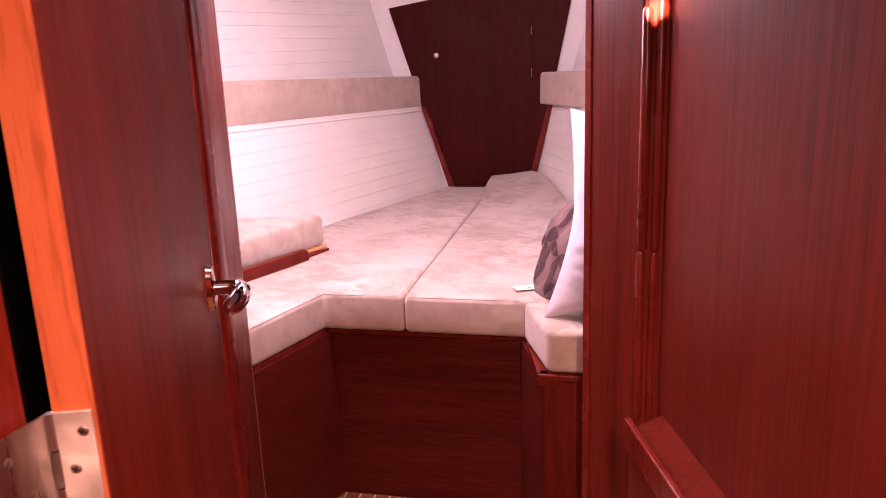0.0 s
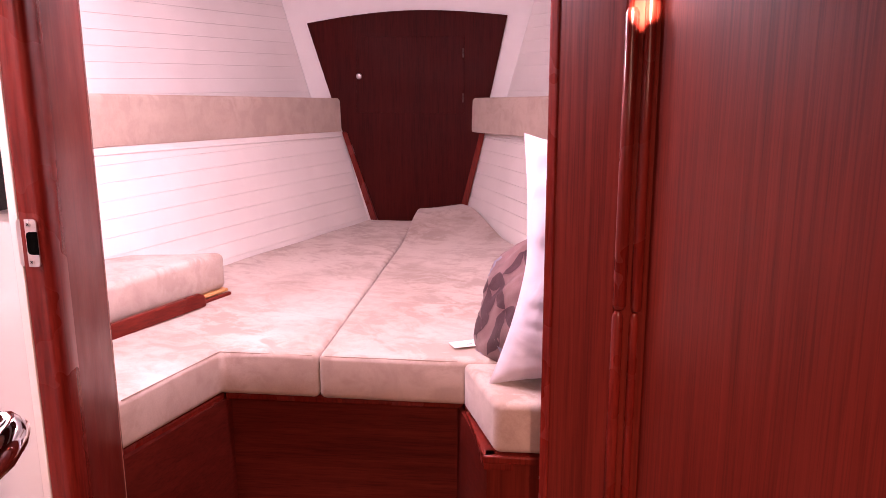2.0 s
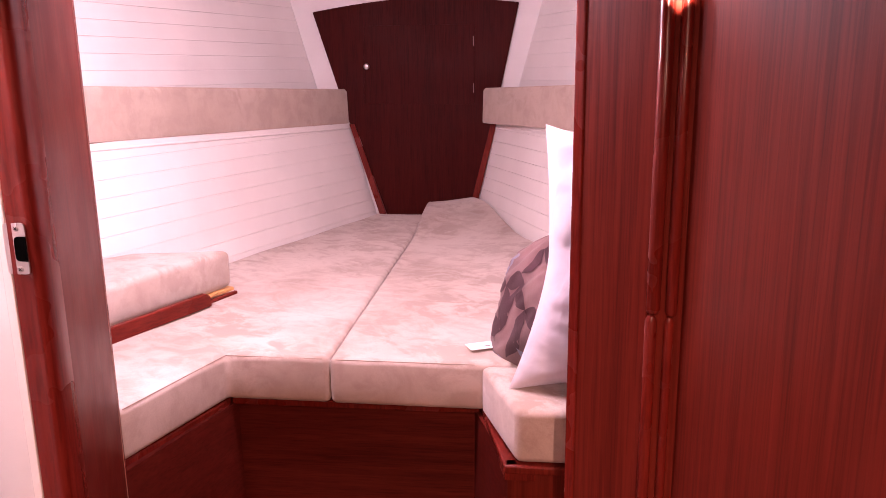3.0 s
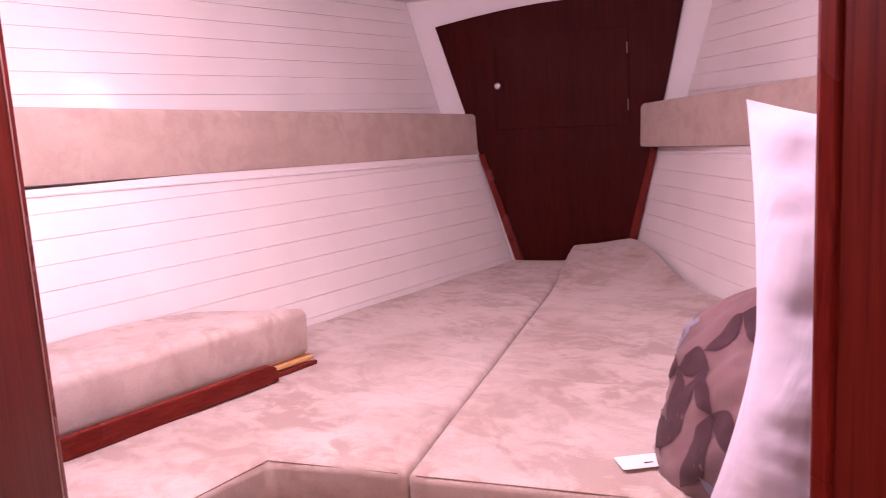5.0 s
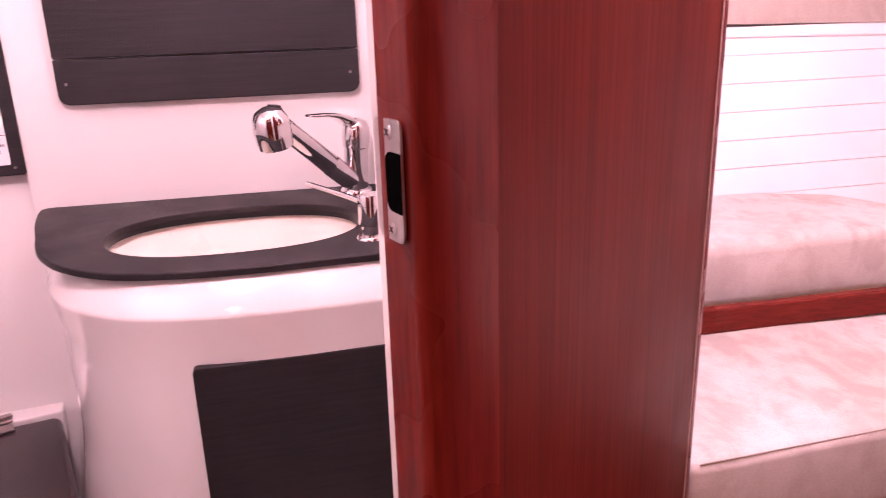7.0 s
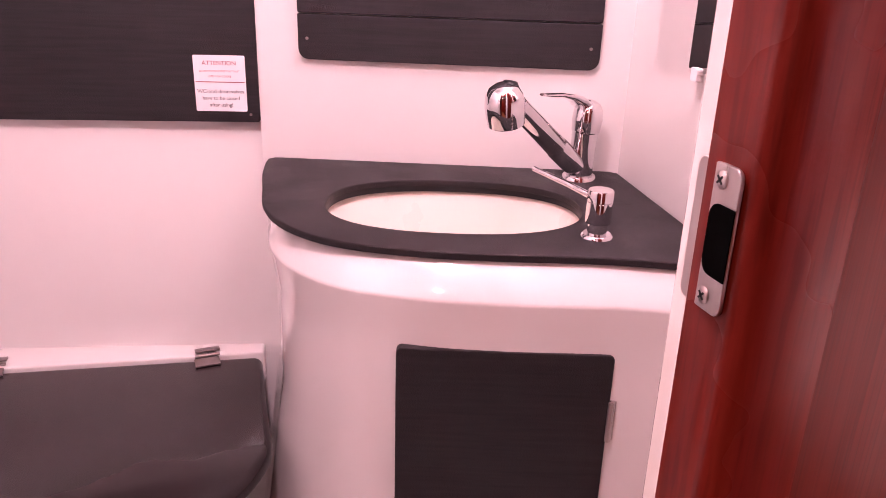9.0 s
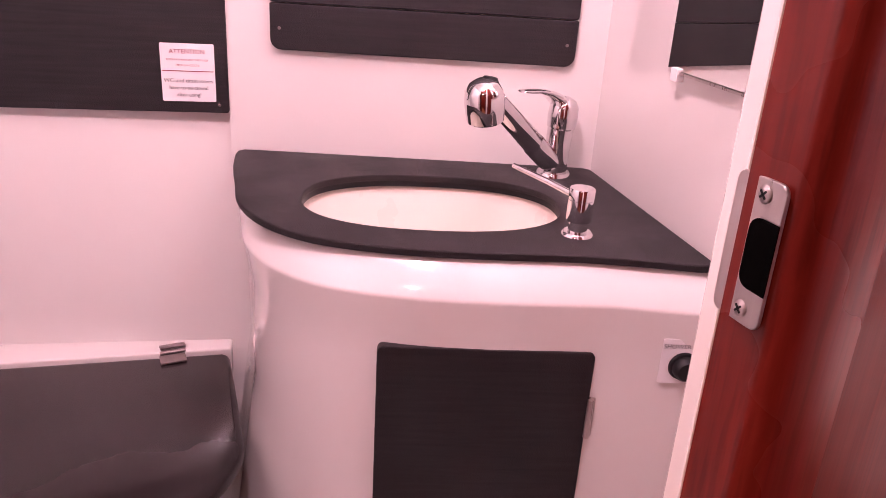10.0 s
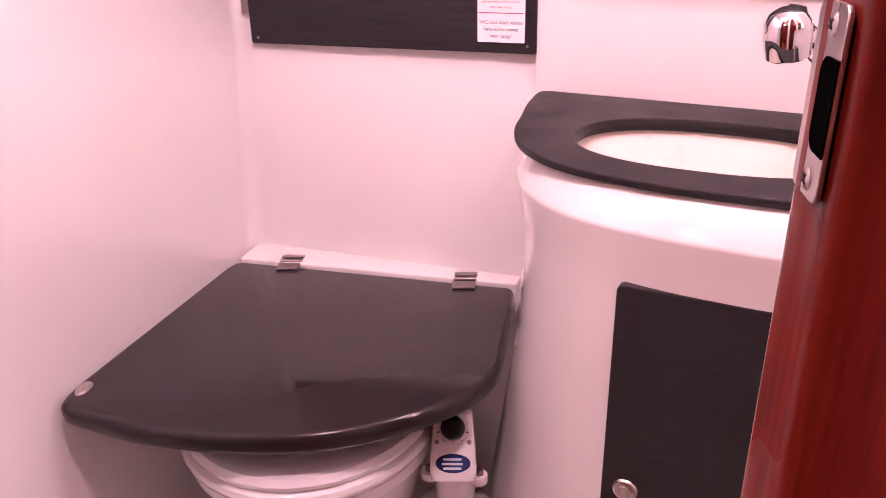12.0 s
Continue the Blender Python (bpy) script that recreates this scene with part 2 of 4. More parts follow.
def bevel(bm, w, seg=2, angle=30):
    es = [e for e in bm.edges if len(e.link_faces) == 2 and e.calc_face_angle(0) > radians(angle)]
    bmesh.ops.bevel(bm, geom=es, offset=w, segments=seg, profile=0.5, affect="EDGES", clamp_overlap=True)
    return bm


def box(cx, cy, cz, sx, sy, sz, bev=0.0, rz=0.0, seg=2):
    bm = bmesh.new()
    bmesh.ops.create_cube(bm, size=1, matrix=pose(cx, cy, cz, 0, 0, rz) @ Matrix.Diagonal((sx, sy, sz, 1)))
    return bevel(bm, bev, seg) if bev else bm


def prism(pts, z0, z1, bev=0.0, seg=2, angle=30):
    """An upright prism over a plan outline."""
    bm = bmesh.new()
    lo = [bm.verts.new((x, y, z0)) for x, y in pts]
    hi = [bm.verts.new((x, y, z1)) for x, y in pts]
    bm.faces.new(lo[::-1])
    bm.faces.new(hi)
    n = len(pts)
    for i in range(n):
        bm.faces.new((lo[i], lo[(i + 1) % n], hi[(i + 1) % n], hi[i]))
    bmesh.ops.recalc_face_normals(bm, faces=bm.faces)
    return bevel(bm, bev, seg, angle) if bev else bm


def slab(a, b, thick, z0, z1, bev=0.0, seg=2):
    """An upright board from plan point a to b; thick to the left of a->b (negative: to the right)."""
    d = (Vector(b) - Vector(a)).normalized()
    n = Vector((-d.y, d.x)) * thick
    return prism([tuple(a), tuple(b), tuple(Vector(b) + n), tuple(Vector(a) + n)], z0, z1, bev, seg)


def plate(m, outline, thick, bev=0.0, seg=2):
    """A flat board with an outline in its own x, z plane, thick along its own -y, laid by m."""
    bm = bmesh.new()
    a = [bm.verts.new((x, 0, z)) for x, z in outline]
    b = [bm.verts.new((x, -thick, z)) for x, z in outline]
    bm.faces.new(a)
    bm.faces.new(b[::-1])
    n = len(outline)
    for i in range(n):
        bm.faces.new((a[i], b[i], b[(i + 1) % n], a[(i + 1) % n]))
    bmesh.ops.recalc_face_normals(bm, faces=bm.faces)
    if bev:
        bevel(bm, bev, seg, 50)
    bmesh.ops.transform(bm, matrix=m, verts=bm.verts)
    return bm


def rounded_rect(w, h, r, n=5, corners=(1, 1, 1, 1)):
    """Outline centred on 0; corners: bottom right, top right, top left, bottom left."""
    out = []
    for k, (sx, sz) in enumerate(((1, -1), (1, 1), (-1, 1), (-1, -1))):
        if not corners[k]:
            out.append((sx * w / 2, sz * h / 2))
            continue
        cx, cz = sx * (w / 2 - r), sz * (h / 2 - r)
        a0 = (-90, 0, 90, 180)[k]
        for i in range(n + 1):
            a = radians(a0 + 90 * i / n)
            out.append((cx + r * math.cos(a), cz + r * math.sin(a)))
    return out


def frame_on(a, b, z=0.0):
    """Pose whose x runs along the plan line a->b, with -y to the right of it."""
    d = Vector(b) - Vector(a)
    return pose(a[0], a[1], z, 0, 0, math.degrees(math.atan2(d.y, d.x)))


def tube(path, r, seg=12, caps=True):
    """A round bar along points; r a number or one for each point."""
    bm = bmesh.new()
    pts = [Vector(p) for p in path]
    rs = r if isinstance(r, (list, tuple)) else [r] * len(pts)
    rings, up = [], None
    for i, p in enumerate(pts):
        d = (pts[min(i + 1, len(pts) - 1)] - pts[max(i - 1, 0)]).normalized()
        if up is None:
            up = d.orthogonal().normalized()
        side = d.cross(up).normalized()
        up = side.cross(d).normalized()
        rings.append([bm.verts.new(p + rs[i] * (math.cos(k * 2 * math.pi / seg) * side + math.sin(k * 2 * math.pi / seg) * up)) for k in range(seg)])
    for a, b in zip(rings, rings[1:]):
        for k in range(seg):
            bm.faces.new((a[k], a[(k + 1) % seg], b[(k + 1) % seg], b[k]))
    if caps:
        bm.faces.new(rings[0][::-1])
        bm.faces.new(rings[-1])
    return bm


def lathe(profile, m=None, seg=28):
    """Turned shape from (radius, height) pairs, open where the radius is not 0."""
    bm = bmesh.new()
    rings = []
    for r, z in profile:
        if r < 1e-6:
            rings.append([bm.verts.new((0, 0, z))])
        else:
            rings.append([bm.verts.new((r * math.cos(k * 2 * math.pi / seg), r * math.sin(k * 2 * math.pi / seg), z)) for k in range(seg)])
    for a, b in zip(rings, rings[1:]):
        for k in range(seg):
            k2 = (k + 1) % seg
            if len(a) == 1 and len(b) > 1:
                bm.faces.new((a[0], b[k2], b[k]))
            elif len(b) == 1 and len(a) > 1:
                bm.faces.new((a[k], a[k2], b[0]))
            elif len(a) > 1:
                bm.faces.new((a[k], a[k2], b[k2], b[k]))
    if m is not None:
        bmesh.ops.transform(bm, matrix=m, verts=bm.verts)
    return bm


def smooth_line(pts, steps=6):
    """Catmull-Rom through plan points."""
    p = [Vector(q) for q in pts]
    out = []
    for i in range(len(p) - 1):
        p0, p1, p2, p3 = p[max(i - 1, 0)], p[i], p[i + 1], p[min(i + 2, len(p) - 1)]
        for k in range(steps):
            t = k / steps
            out.append(tuple(0.5 * (2 * p1 + (p2 - p0) * t + (2 * p0 - 5 * p1 + 4 * p2 - p3) * t * t + (3 * p1 - p0 - 3 * p2 + p3) * t ** 3)))
    out.append(tuple(p[-1]))
    return out


def lettering(text, size, m, mat, parent, align="CENTER"):
    cu = bpy.data.curves.new("lettering", "FONT")
    cu.body, cu.size, cu.align_x, cu.align_y = text, size, align, "CENTER"
    tmp = bpy.data.objects.new("lettering_curve", cu)
    me = bpy.data.meshes.new_from_object(tmp)
    bpy.data.objects.remove(tmp)
    me.name = "lettering"
    me.materials.clear()
    me.materials.append(mat)
    ob = new("lettering", me)
    ob.matrix_world = m
    ob.parent = parent
    return ob


# ---- plan ----
JAMB_L = (0.530, 1.672)       # inner edge of the starboard jamb
JAMB_R = (0.649, 1.545)
PANEL_A = (0.690, 1.538)      # starboard passage panelling
PANEL_B = (1.376, -0.80)
BULK_Y = 3.865


def centre(y):
    return -0.06 + 0.0736 * (BULK_Y - y)


def hull(side, y, z, upper=False):
    """Inner face of the hull lining; side -1 port, +1 starboard."""
    d = 3.89 - y
    x = -0.251 - 0.36 * d + 0.012 * d * d - 0.275 * (z - 0.62) - (0.10 if upper else 0.0)
    if side < 0:
        return x
    x = 2 * centre(y) - x
    if not upper:
        # fuller towards the bow, where the lining meets the board's trim
        k = min(max(1 - d / 0.85, 0.0), 1.0)
        x += k * k * (3 - 2 * k) * (0.063 - 0.045 * (z - 0.62))
    return x


def strip_bottom(y):
    return 1.037 + 0.022 * (BULK_Y - y)


# ---- large structure ----
structure("floor", box(0.1, 1.55, FLOOR - 0.02, 3.4, 5.0, 0.04), teak, "brown teak cabin sole with pale inlaid lines", "floor")
structure("ceiling_cabin", box(0.05, 2.85, 1.66, 3.0, 2.36, 0.06), liner_white, "white deckhead lining over the fore cabin", "ceiling")
structure("ceiling_passage", prism([(-0.33, -1.0), (1.7, -1.0), (1.7, 1.67), (-0.33, 1.67)], 1.87, 1.93), liner_white, "white deckhead lining over the passage", "ceiling")
structure("ceiling_heads", prism([(-1.6, 0.2), (-0.238, 0.2), (-0.238, 1.30), (-0.332, 1.67), (-1.6, 1.67)], 1.81, 1.868), liner_white, "white deckhead lining over the toilet compartment", "ceiling")
structure("wall_bow", box(-0.06, 3.89, 0.9, 2.4, 0.03, 1.96), liner_white, "white forward bulkhead lining of the cabin")
structure("wall_aft", box(0.4, -0.98, 0.9, 2.8, 0.04, 2.0), wood_up, "mahogany bulkhead behind the passage")


def hull_backing(side):
    bm = bmesh.new()
    ys = [1.66 + i * (3.90 - 1.66) / 14 for i in range(15)]
    zs = [(FLOOR, False), (1.06, False), (1.061, True), (1.70, True)]
    g = [[bm.verts.new((hull(side, y, z, u) + side * 0.0045, y, z)) for z, u in zs] for y in ys]
    h = [[bm.verts.new((hull(side, y, z, u) + side * 0.05, y, z)) for z, u in zs] for y in ys]
    for rows in (g, h):
        for a, b in zip(rows, rows[1:]):
            for k in range(len(zs) - 1):
                bm.faces.new((a[k], a[k + 1], b[k + 1], b[k]))
    return bm


hull_port = structure("wall_hull_port", hull_backing(-1), liner_white, "white planked port hull lining of the fore cabin")
hull_star = structure("wall_hull_starboard", hull_backing(1), liner_white, "white planked starboard hull lining of the fore cabin")


def plank(side, z0, z1, upper, parent):
    bm = bmesh.new()
    n = 14
    ys = [1.70 + i * (BULK_Y - 0.002 - 1.70) / n for i in range(n + 1)]
    g = 0.0005
    prof = [(z0 + g, 0.005), (z0 + g, 0.0008), (z0 + g + 0.0008, 0.0), (z1 - g - 0.0008, 0.0), (z1 - g, 0.0008), (z1 - g, 0.005)]
    rows = [[bm.verts.new((hull(side, y, z, upper) + side * o, y, z)) for z, o in prof] for y in ys]
    for a, b in zip(rows, rows[1:]):
        for k in range(len(prof) - 1):
            bm.faces.new((a[k], a[k + 1], b[k + 1], b[k]))
    return part("plank", bm, plank_white, parent)


for side, parent in ((-1, hull_port), (1, hull_star)):
    z = 0.47
    while z < 1.05:
        plank(side, z, z + 0.054, False, parent)
        z += 0.054
    z = 1.06
    while z < 1.62:
        plank(side, z, z + 0.054, True, parent)
        z += 0.054

# post between the heads and the cabin: veneered panel with solid lippings and a white inner lining
post = structure("wall_post_port", slab((-0.168, 1.30), (-0.3205, 1.6545), 0.026, FLOOR, 1.90), wood_up, "mahogany veneered wall between toilet compartment and cabin")
part("post_lipping", prism(smooth_line([(-0.1945, 1.300), (-0.1935, 1.2435), (-0.174, 1.2425), (-0.163, 1.2445), (-0.1565, 1.254), (-0.1575, 1.274), (-0.1655, 1.299)], 4), FLOOR, 1.87, 0.0), wood_trim, post, "rounded solid mahogany post edge", True)
PU, PN, P0 = Vector((-0.395, 0.918)), Vector((0.918, 0.395)), Vector((-0.3205, 1.6545))


def post_strip(name, u0, u1, d0, d1, mat, label, bev):
    q = [tuple(P0 + PU * u + PN * d) for u, d in ((u0, d1), (u1, d1), (u1, d0), (u0, d0))]
    part(name, prism(q, FLOOR, 1.87, bev), mat, post, label)


post_strip("inlay_line", 0.0003, 0.0030, -0.015, 0.0008, pale_line, "pale edge line", 0.0)
post_strip("lipping", 0.0033, 0.0150, -0.027, 0.0012, wood_trim, "solid mahogany edge strip", 0.002)
part("white_lining", prism([(-0.2090, 1.2445), (-0.1955, 1.2435), (-0.1965, 1.30), (-0.2090, 1.345), (-0.2250, 1.345), (-0.2090, 1.30)], FLOOR, 1.87, 0.0015), gelcoat, post, "white lining edge")
structure("wall_cabin_port", box(-0.89, 1.695, 0.9, 0.96, 0.03, 1.96), wood_up, "mahogany after bulkhead of the cabin")

jamb = structure("wall_jamb_starboard", slab(JAMB_L, JAMB_R, 0.03, FLOOR, 1.90), wood_up, "mahogany jamb at the cabin entrance")
part("lipping", prism([(JAMB_L[0] - 0.004, JAMB_L[1] - 0.003), (JAMB_L[0] + 0.010, JAMB_L[1] - 0.016), (JAMB_L[0] + 0.040, JAMB_L[1] + 0.016), (JAMB_L[0] + 0.004, JAMB_L[1] + 0.03)], FLOOR, 1.87, 0.003), wood_trim, jamb, "solid mahogany edge strip")
structure("wall_cabin_starboard", box(1.08, 1.715, 0.9, 1.02, 0.03, 1.96), wood_up, "mahogany after bulkhead of the cabin")
panel = structure("wall_passage_starboard", slab(PANEL_A, PANEL_B, 0.03, FLOOR, 1.90), wood_up, "mahogany veneered wall panel along the passage")


def moulding(x, y, r, z0, z1, parent):
    bm = lathe([(0, z0), (r * 0.75, z0), (r, z0 + 0.006), (r, z1 - 0.010), (r * 0.6, z1 - 0.002), (0, z1)], pose(x, y, 0), 16)
    return part("moulding", bm, wood_trim, parent, "rounded mahogany moulding", True)


moulding(0.650, 1.548, 0.011, 0.888, 1.375, panel)
moulding(0.676, 1.538, 0.009, 0.888, 1.392, panel)
moulding(0.648, 1.548, 0.0095, 0.50, 0.885, panel)
moulding(0.674, 1.540, 0.0075, 0.50, 0.885, panel)
part("backing", prism([(0.640, 1.552), (0.700, 1.530), (0.71, 1.56), (0.65, 1.58)], FLOOR, 1.87), wood_up, panel)

# low locker with a raised rail along the starboard panelling
lock = thing("low_locker")
tagged(lock, "low mahogany locker with a raised edge rail", "locker")
L0, L1 = Vector((0.618, 1.425)), Vector((0.86, 0.60))
part("body", prism([tuple(L0 + Vector((0.012, 0.0))), (0.70, 1.50), (0.955, 0.63), tuple(L1 + Vector((0.012, 0)))], FLOOR, 0.535), wood_up, lock)
part("rail", slab(L0, L1, 0.016, 0.50, 0.562, 0.004), wood_trim, lock, "solid mahogany edge rail")

# passage wall between the door and the heads
structure("wall_passage_port", slab((0.13, 0.23), (-0.205, 0.70), 0.03, FLOOR, 1.90), wood_up, "mahogany passage wall beside the toilet compartment")
structure("wall_saloon_port", slab((0.13, 0.20), (-0.60, -0.98), -0.03, FLOOR, 1.90), wood_up, "mahogany wall aft of the passage door")

# added out of view to keep the toilet lamp off the starboard jamb
structure("wall_header_heads", slab((-0.205, 0.70), (-0.187, 1.2435), 0.03, 1.50, 1.90), wood_up, "unseen mahogany header added over the toilet opening to block lamp light")

# unseen board added to cut cabin lamp light on the upper panelling
structure("wall_header_cabin", slab((-0.312, 1.674), (0.524, 1.674), 0.03, 1.505, 1.868), wood_up, "unseen mahogany header added over the cabin entrance to block lamp light")

# ---- passage door ----
DH, DF = Vector((0.262, 0.329)), Vector((0.147, 0.694))
dd = (DF - DH).normalized()
dn = Vector((dd.y, -dd.x))
door = tagged(thing("door_1"), "open varnished mahogany door with a chrome lever handle", "door", kind="structure")
part("leaf", slab(DH, DF, 0.026, FLOOR + 0.02, 1.82, 0.0015), wood_up, door)
part("edge_lipping", slab(DH - dd * 0.003, DH - dd * 0.0005, 0.026, FLOOR + 0.02, 1.82), wood_edge_lit, door, "solid wood edge strip coloured orange as if lit warmly")
part("free_edge", slab(DF + dd * 0.0005, DF + dd * 0.006, 0.026, FLOOR + 0.02, 1.82, 0.001), wood_trim, door, "solid mahogany edge strip")


def on_door(u, out, z):
    """u from the hinge along the door, out from its face."""
    q = DH + dd * u + dn * out
    return (q.x, q.y, z)


HZ, HU = 1.063, (DF - DH).length - 0.030
door_m = Matrix(((dd.x, dn.x, 0, 0), (dd.y, dn.y, 0, 0), (0, 0, 1, 0), (0, 0, 0, 1)))
handle = part("lever_handle", tube([on_door(HU, o, HZ) for o in (0.004, 0.012, 0.022)] + [on_door(HU - 0.002, 0.031, HZ), on_door(HU - 0.009, 0.037, HZ - 0.001), on_door(HU - 0.020, 0.0385, HZ - 0.001), on_door(HU - 0.038, 0.038, HZ - 0.002), on_door(HU - 0.058, 0.035, HZ - 0.003), on_door(HU - 0.069, 0.033, HZ - 0.003), on_door(HU - 0.073, 0.032, HZ - 0.003)], [0.0085, 0.0080, 0.0082, 0.0087, 0.0094, 0.0102, 0.0108, 0.0098, 0.0070, 0.0025], 18), chrome, door, "polished chrome lever", True)
rose = lathe([(0, 0.007), (0.012, 0.007), (0.019, 0.005), (0.021, 0)], None, 24)
bmesh.ops.transform(rose, matrix=Matrix.Translation(on_door(HU, 0.0, HZ)) @ door_m @ Matrix.Rotation(radians(-90), 4, "X") @ Matrix.Diagonal((0.62, 1.3, 1, 1)), verts=rose.verts)
part("rose", rose, chrome, door, "oval chrome backplate", True)

# hinge: one leaf on the door's edge, one on the frame
hinge = part("hinge", slab(DH - dd * 0.0060 - dn * 0.0015, DH - dd * 0.0032 - dn * 0.0015, 0.0235, 0.96, 1.092, 0.0006), satin, door, "brushed steel hinge leaf")
for k in range(5):
    z0 = 0.96 + 0.0264 * k
    part("knuckle", tube([(DH.x - dn.x * 0.0275 - dd.x * 0.005, DH.y - dn.y * 0.0275 - dd.y * 0.005, z) for z in (z0 + 0.0006, z0 + 0.0258)], 0.0032, 12), dull_steel if k % 2 else steel, hinge, "", True)
for zz, u in ((1.078, 0.008), (1.052, 0.016), (1.026, 0.009), (1.000, 0.016)):
    c = DH - dd * 0.0061 - dn * u
    m = Matrix.Translation((c.x, c.y, zz)) @ door_m @ Matrix.Rotation(radians(-90), 4, "Y")
    screw = part("screw", lathe([(0, 0.0007), (0.0026, 0.0006), (0.0036, 0)], m, 16), steel, hinge, "cross-head screw", True)
    # black bars on the head draw the shade of its cross recess
    for turn_ in (20, 110):
        part("slot", box(0, 0, 0, 0.0048, 0.0009, 0.0003), black_plastic, screw).matrix_world = m @ pose(0, 0, 0.0008, 0, 0, turn_)
frame_post = tagged(thing("door_frame"), "mahogany door frame post with a steel hinge leaf", "door frame", kind="structure")
part("post", prism([(0.2285, 0.306), (0.233, 0.140), (0.05, 0.140), (0.0, 0.345), (0.200, 0.360), (0.214, 0.330)], FLOOR, 1.87), wood_trim, frame_post)
# black strip drawn for the shade between door and post
part("rebate", prism([(0.2295, 0.308), (0.2160, 0.3335), (0.2015, 0.364), (0.197, 0.3605), (0.2125, 0.329), (0.2265, 0.3065)], FLOOR, 1.86), recess_shade, frame_post, "black strip for the shade in the door gap")
jl = part("hinge_leaf", slab((0.2320, 0.262), (0.2345, 0.314), -0.0022, 0.96, 1.092, 0.0006), steel, frame_post, "brushed steel hinge leaf")
for zz, k in ((1.076, 0.35), (1.046, 0.62), (1.012, 0.35), (0.980, 0.62)):
    m = pose(0.2320 + 0.0025 * k + 0.0023, 0.262 + 0.052 * k, zz, 0, 90, 0)
    part("screw", lathe([(0, 0.0007), (0.0026, 0.0006), (0.0036, 0)], m, 16), dull_steel, jl, "", True)

# ---- strike plate on the post ----
strike = tagged(thing("strike_plate"), "brushed steel strike plate screwed to the post", "strike plate")
SP = pose(-0.1815, 1.2415, 1.0485)
part("plate", plate(SP, rounded_rect(0.030, 0.066, 0.005), 0.0020, 0.0006), steel, strike)
# the opening is not cut; a black plate paints its inner shade
part("latch_slot", plate(SP @ pose(0.0068, -0.0021, 0), rounded_rect(0.0165, 0.032, 0.006, 5, (0, 0, 1, 1)), 0.0006), recess_shade, strike, "black plate for the shade in the latch opening")
for zz in (-0.0262, 0.0262):
    m = SP @ pose(0.003, -0.0022, zz, 90)
    s = part("screw", lathe([(0, 0.0010), (0.003, 0.0009), (0.0042, 0)], m, 16), steel, strike, "cross-head screw", True)
    # the cross recess is shade drawn as two black bars
    for a in (45, 135):
        part("slot", plate(SP @ pose(0.003, -0.0032, zz, 0, a, 0), rounded_rect(0.0048, 0.0010, 0.0003, 2), 0.0003), black_plastic, s)

# ---- bow board with locker door ----
board = tagged(thing("bow_bulkhead_board"), "dark mahogany bulkhead board with an arched top", "panel")


def bow(pts, y, thick, bev=0.002):
    return plate(pose(0, y, 0), pts, thick, bev)


def edge_l(z):
    return -0.243 - 0.309 * (z - 0.628)


def edge_r(z):
    return 0.205 + 0.236 * (z - 0.628)


arc = [(-0.52 + 0.915 * k / 16, 1.526 + 0.025 * k / 16 + 0.038 * math.sin(math.pi * k / 16)) for k in range(17)]
full = [(edge_l(0.50), 0.50), (edge_r(0.50), 0.50)] + arc[::-1]
part("board", bow(full, 3.872, 0.014), wood_dark, board)
hatch_door = part("locker_door", bow([(-0.298, 1.124), (0.203, 1.118), (0.203, 1.463), (-0.288, 1.463)], 3.8575, 0.004, 0.0012), wood_dark, board, "flush dark mahogany locker door")
part("knob", lathe([(0, 0.010), (0.010, 0.009), (0.014, 0.004), (0.012, 0)], pose(-0.281, 3.853, 1.288, 90), 20), dull_steel, hatch_door, "round steel push button", True)
for zz in (1.39, 1.19):
    part("hinge", tube([(0.198, 3.852, zz - 0.020), (0.198, 3.852, zz + 0.020)], 0.0018, 8), dull_steel, hatch_door, "thin steel hinge")
for s, e in ((-1, edge_l), (1, edge_r)):
    w = 0.033
    z0, z1 = 0.55, 1.034
    pts = [(e(z0), z0), (e(z0) - s * w, z0), (e(z1) - s * w * 0.75, z1), (e(z1) + 0.0, z1)]
    part("side_trim", bow(pts if s < 0 else pts[::-1], 3.858, 0.016, 0.003), wood_trim, board, "bright red mahogany side trim")

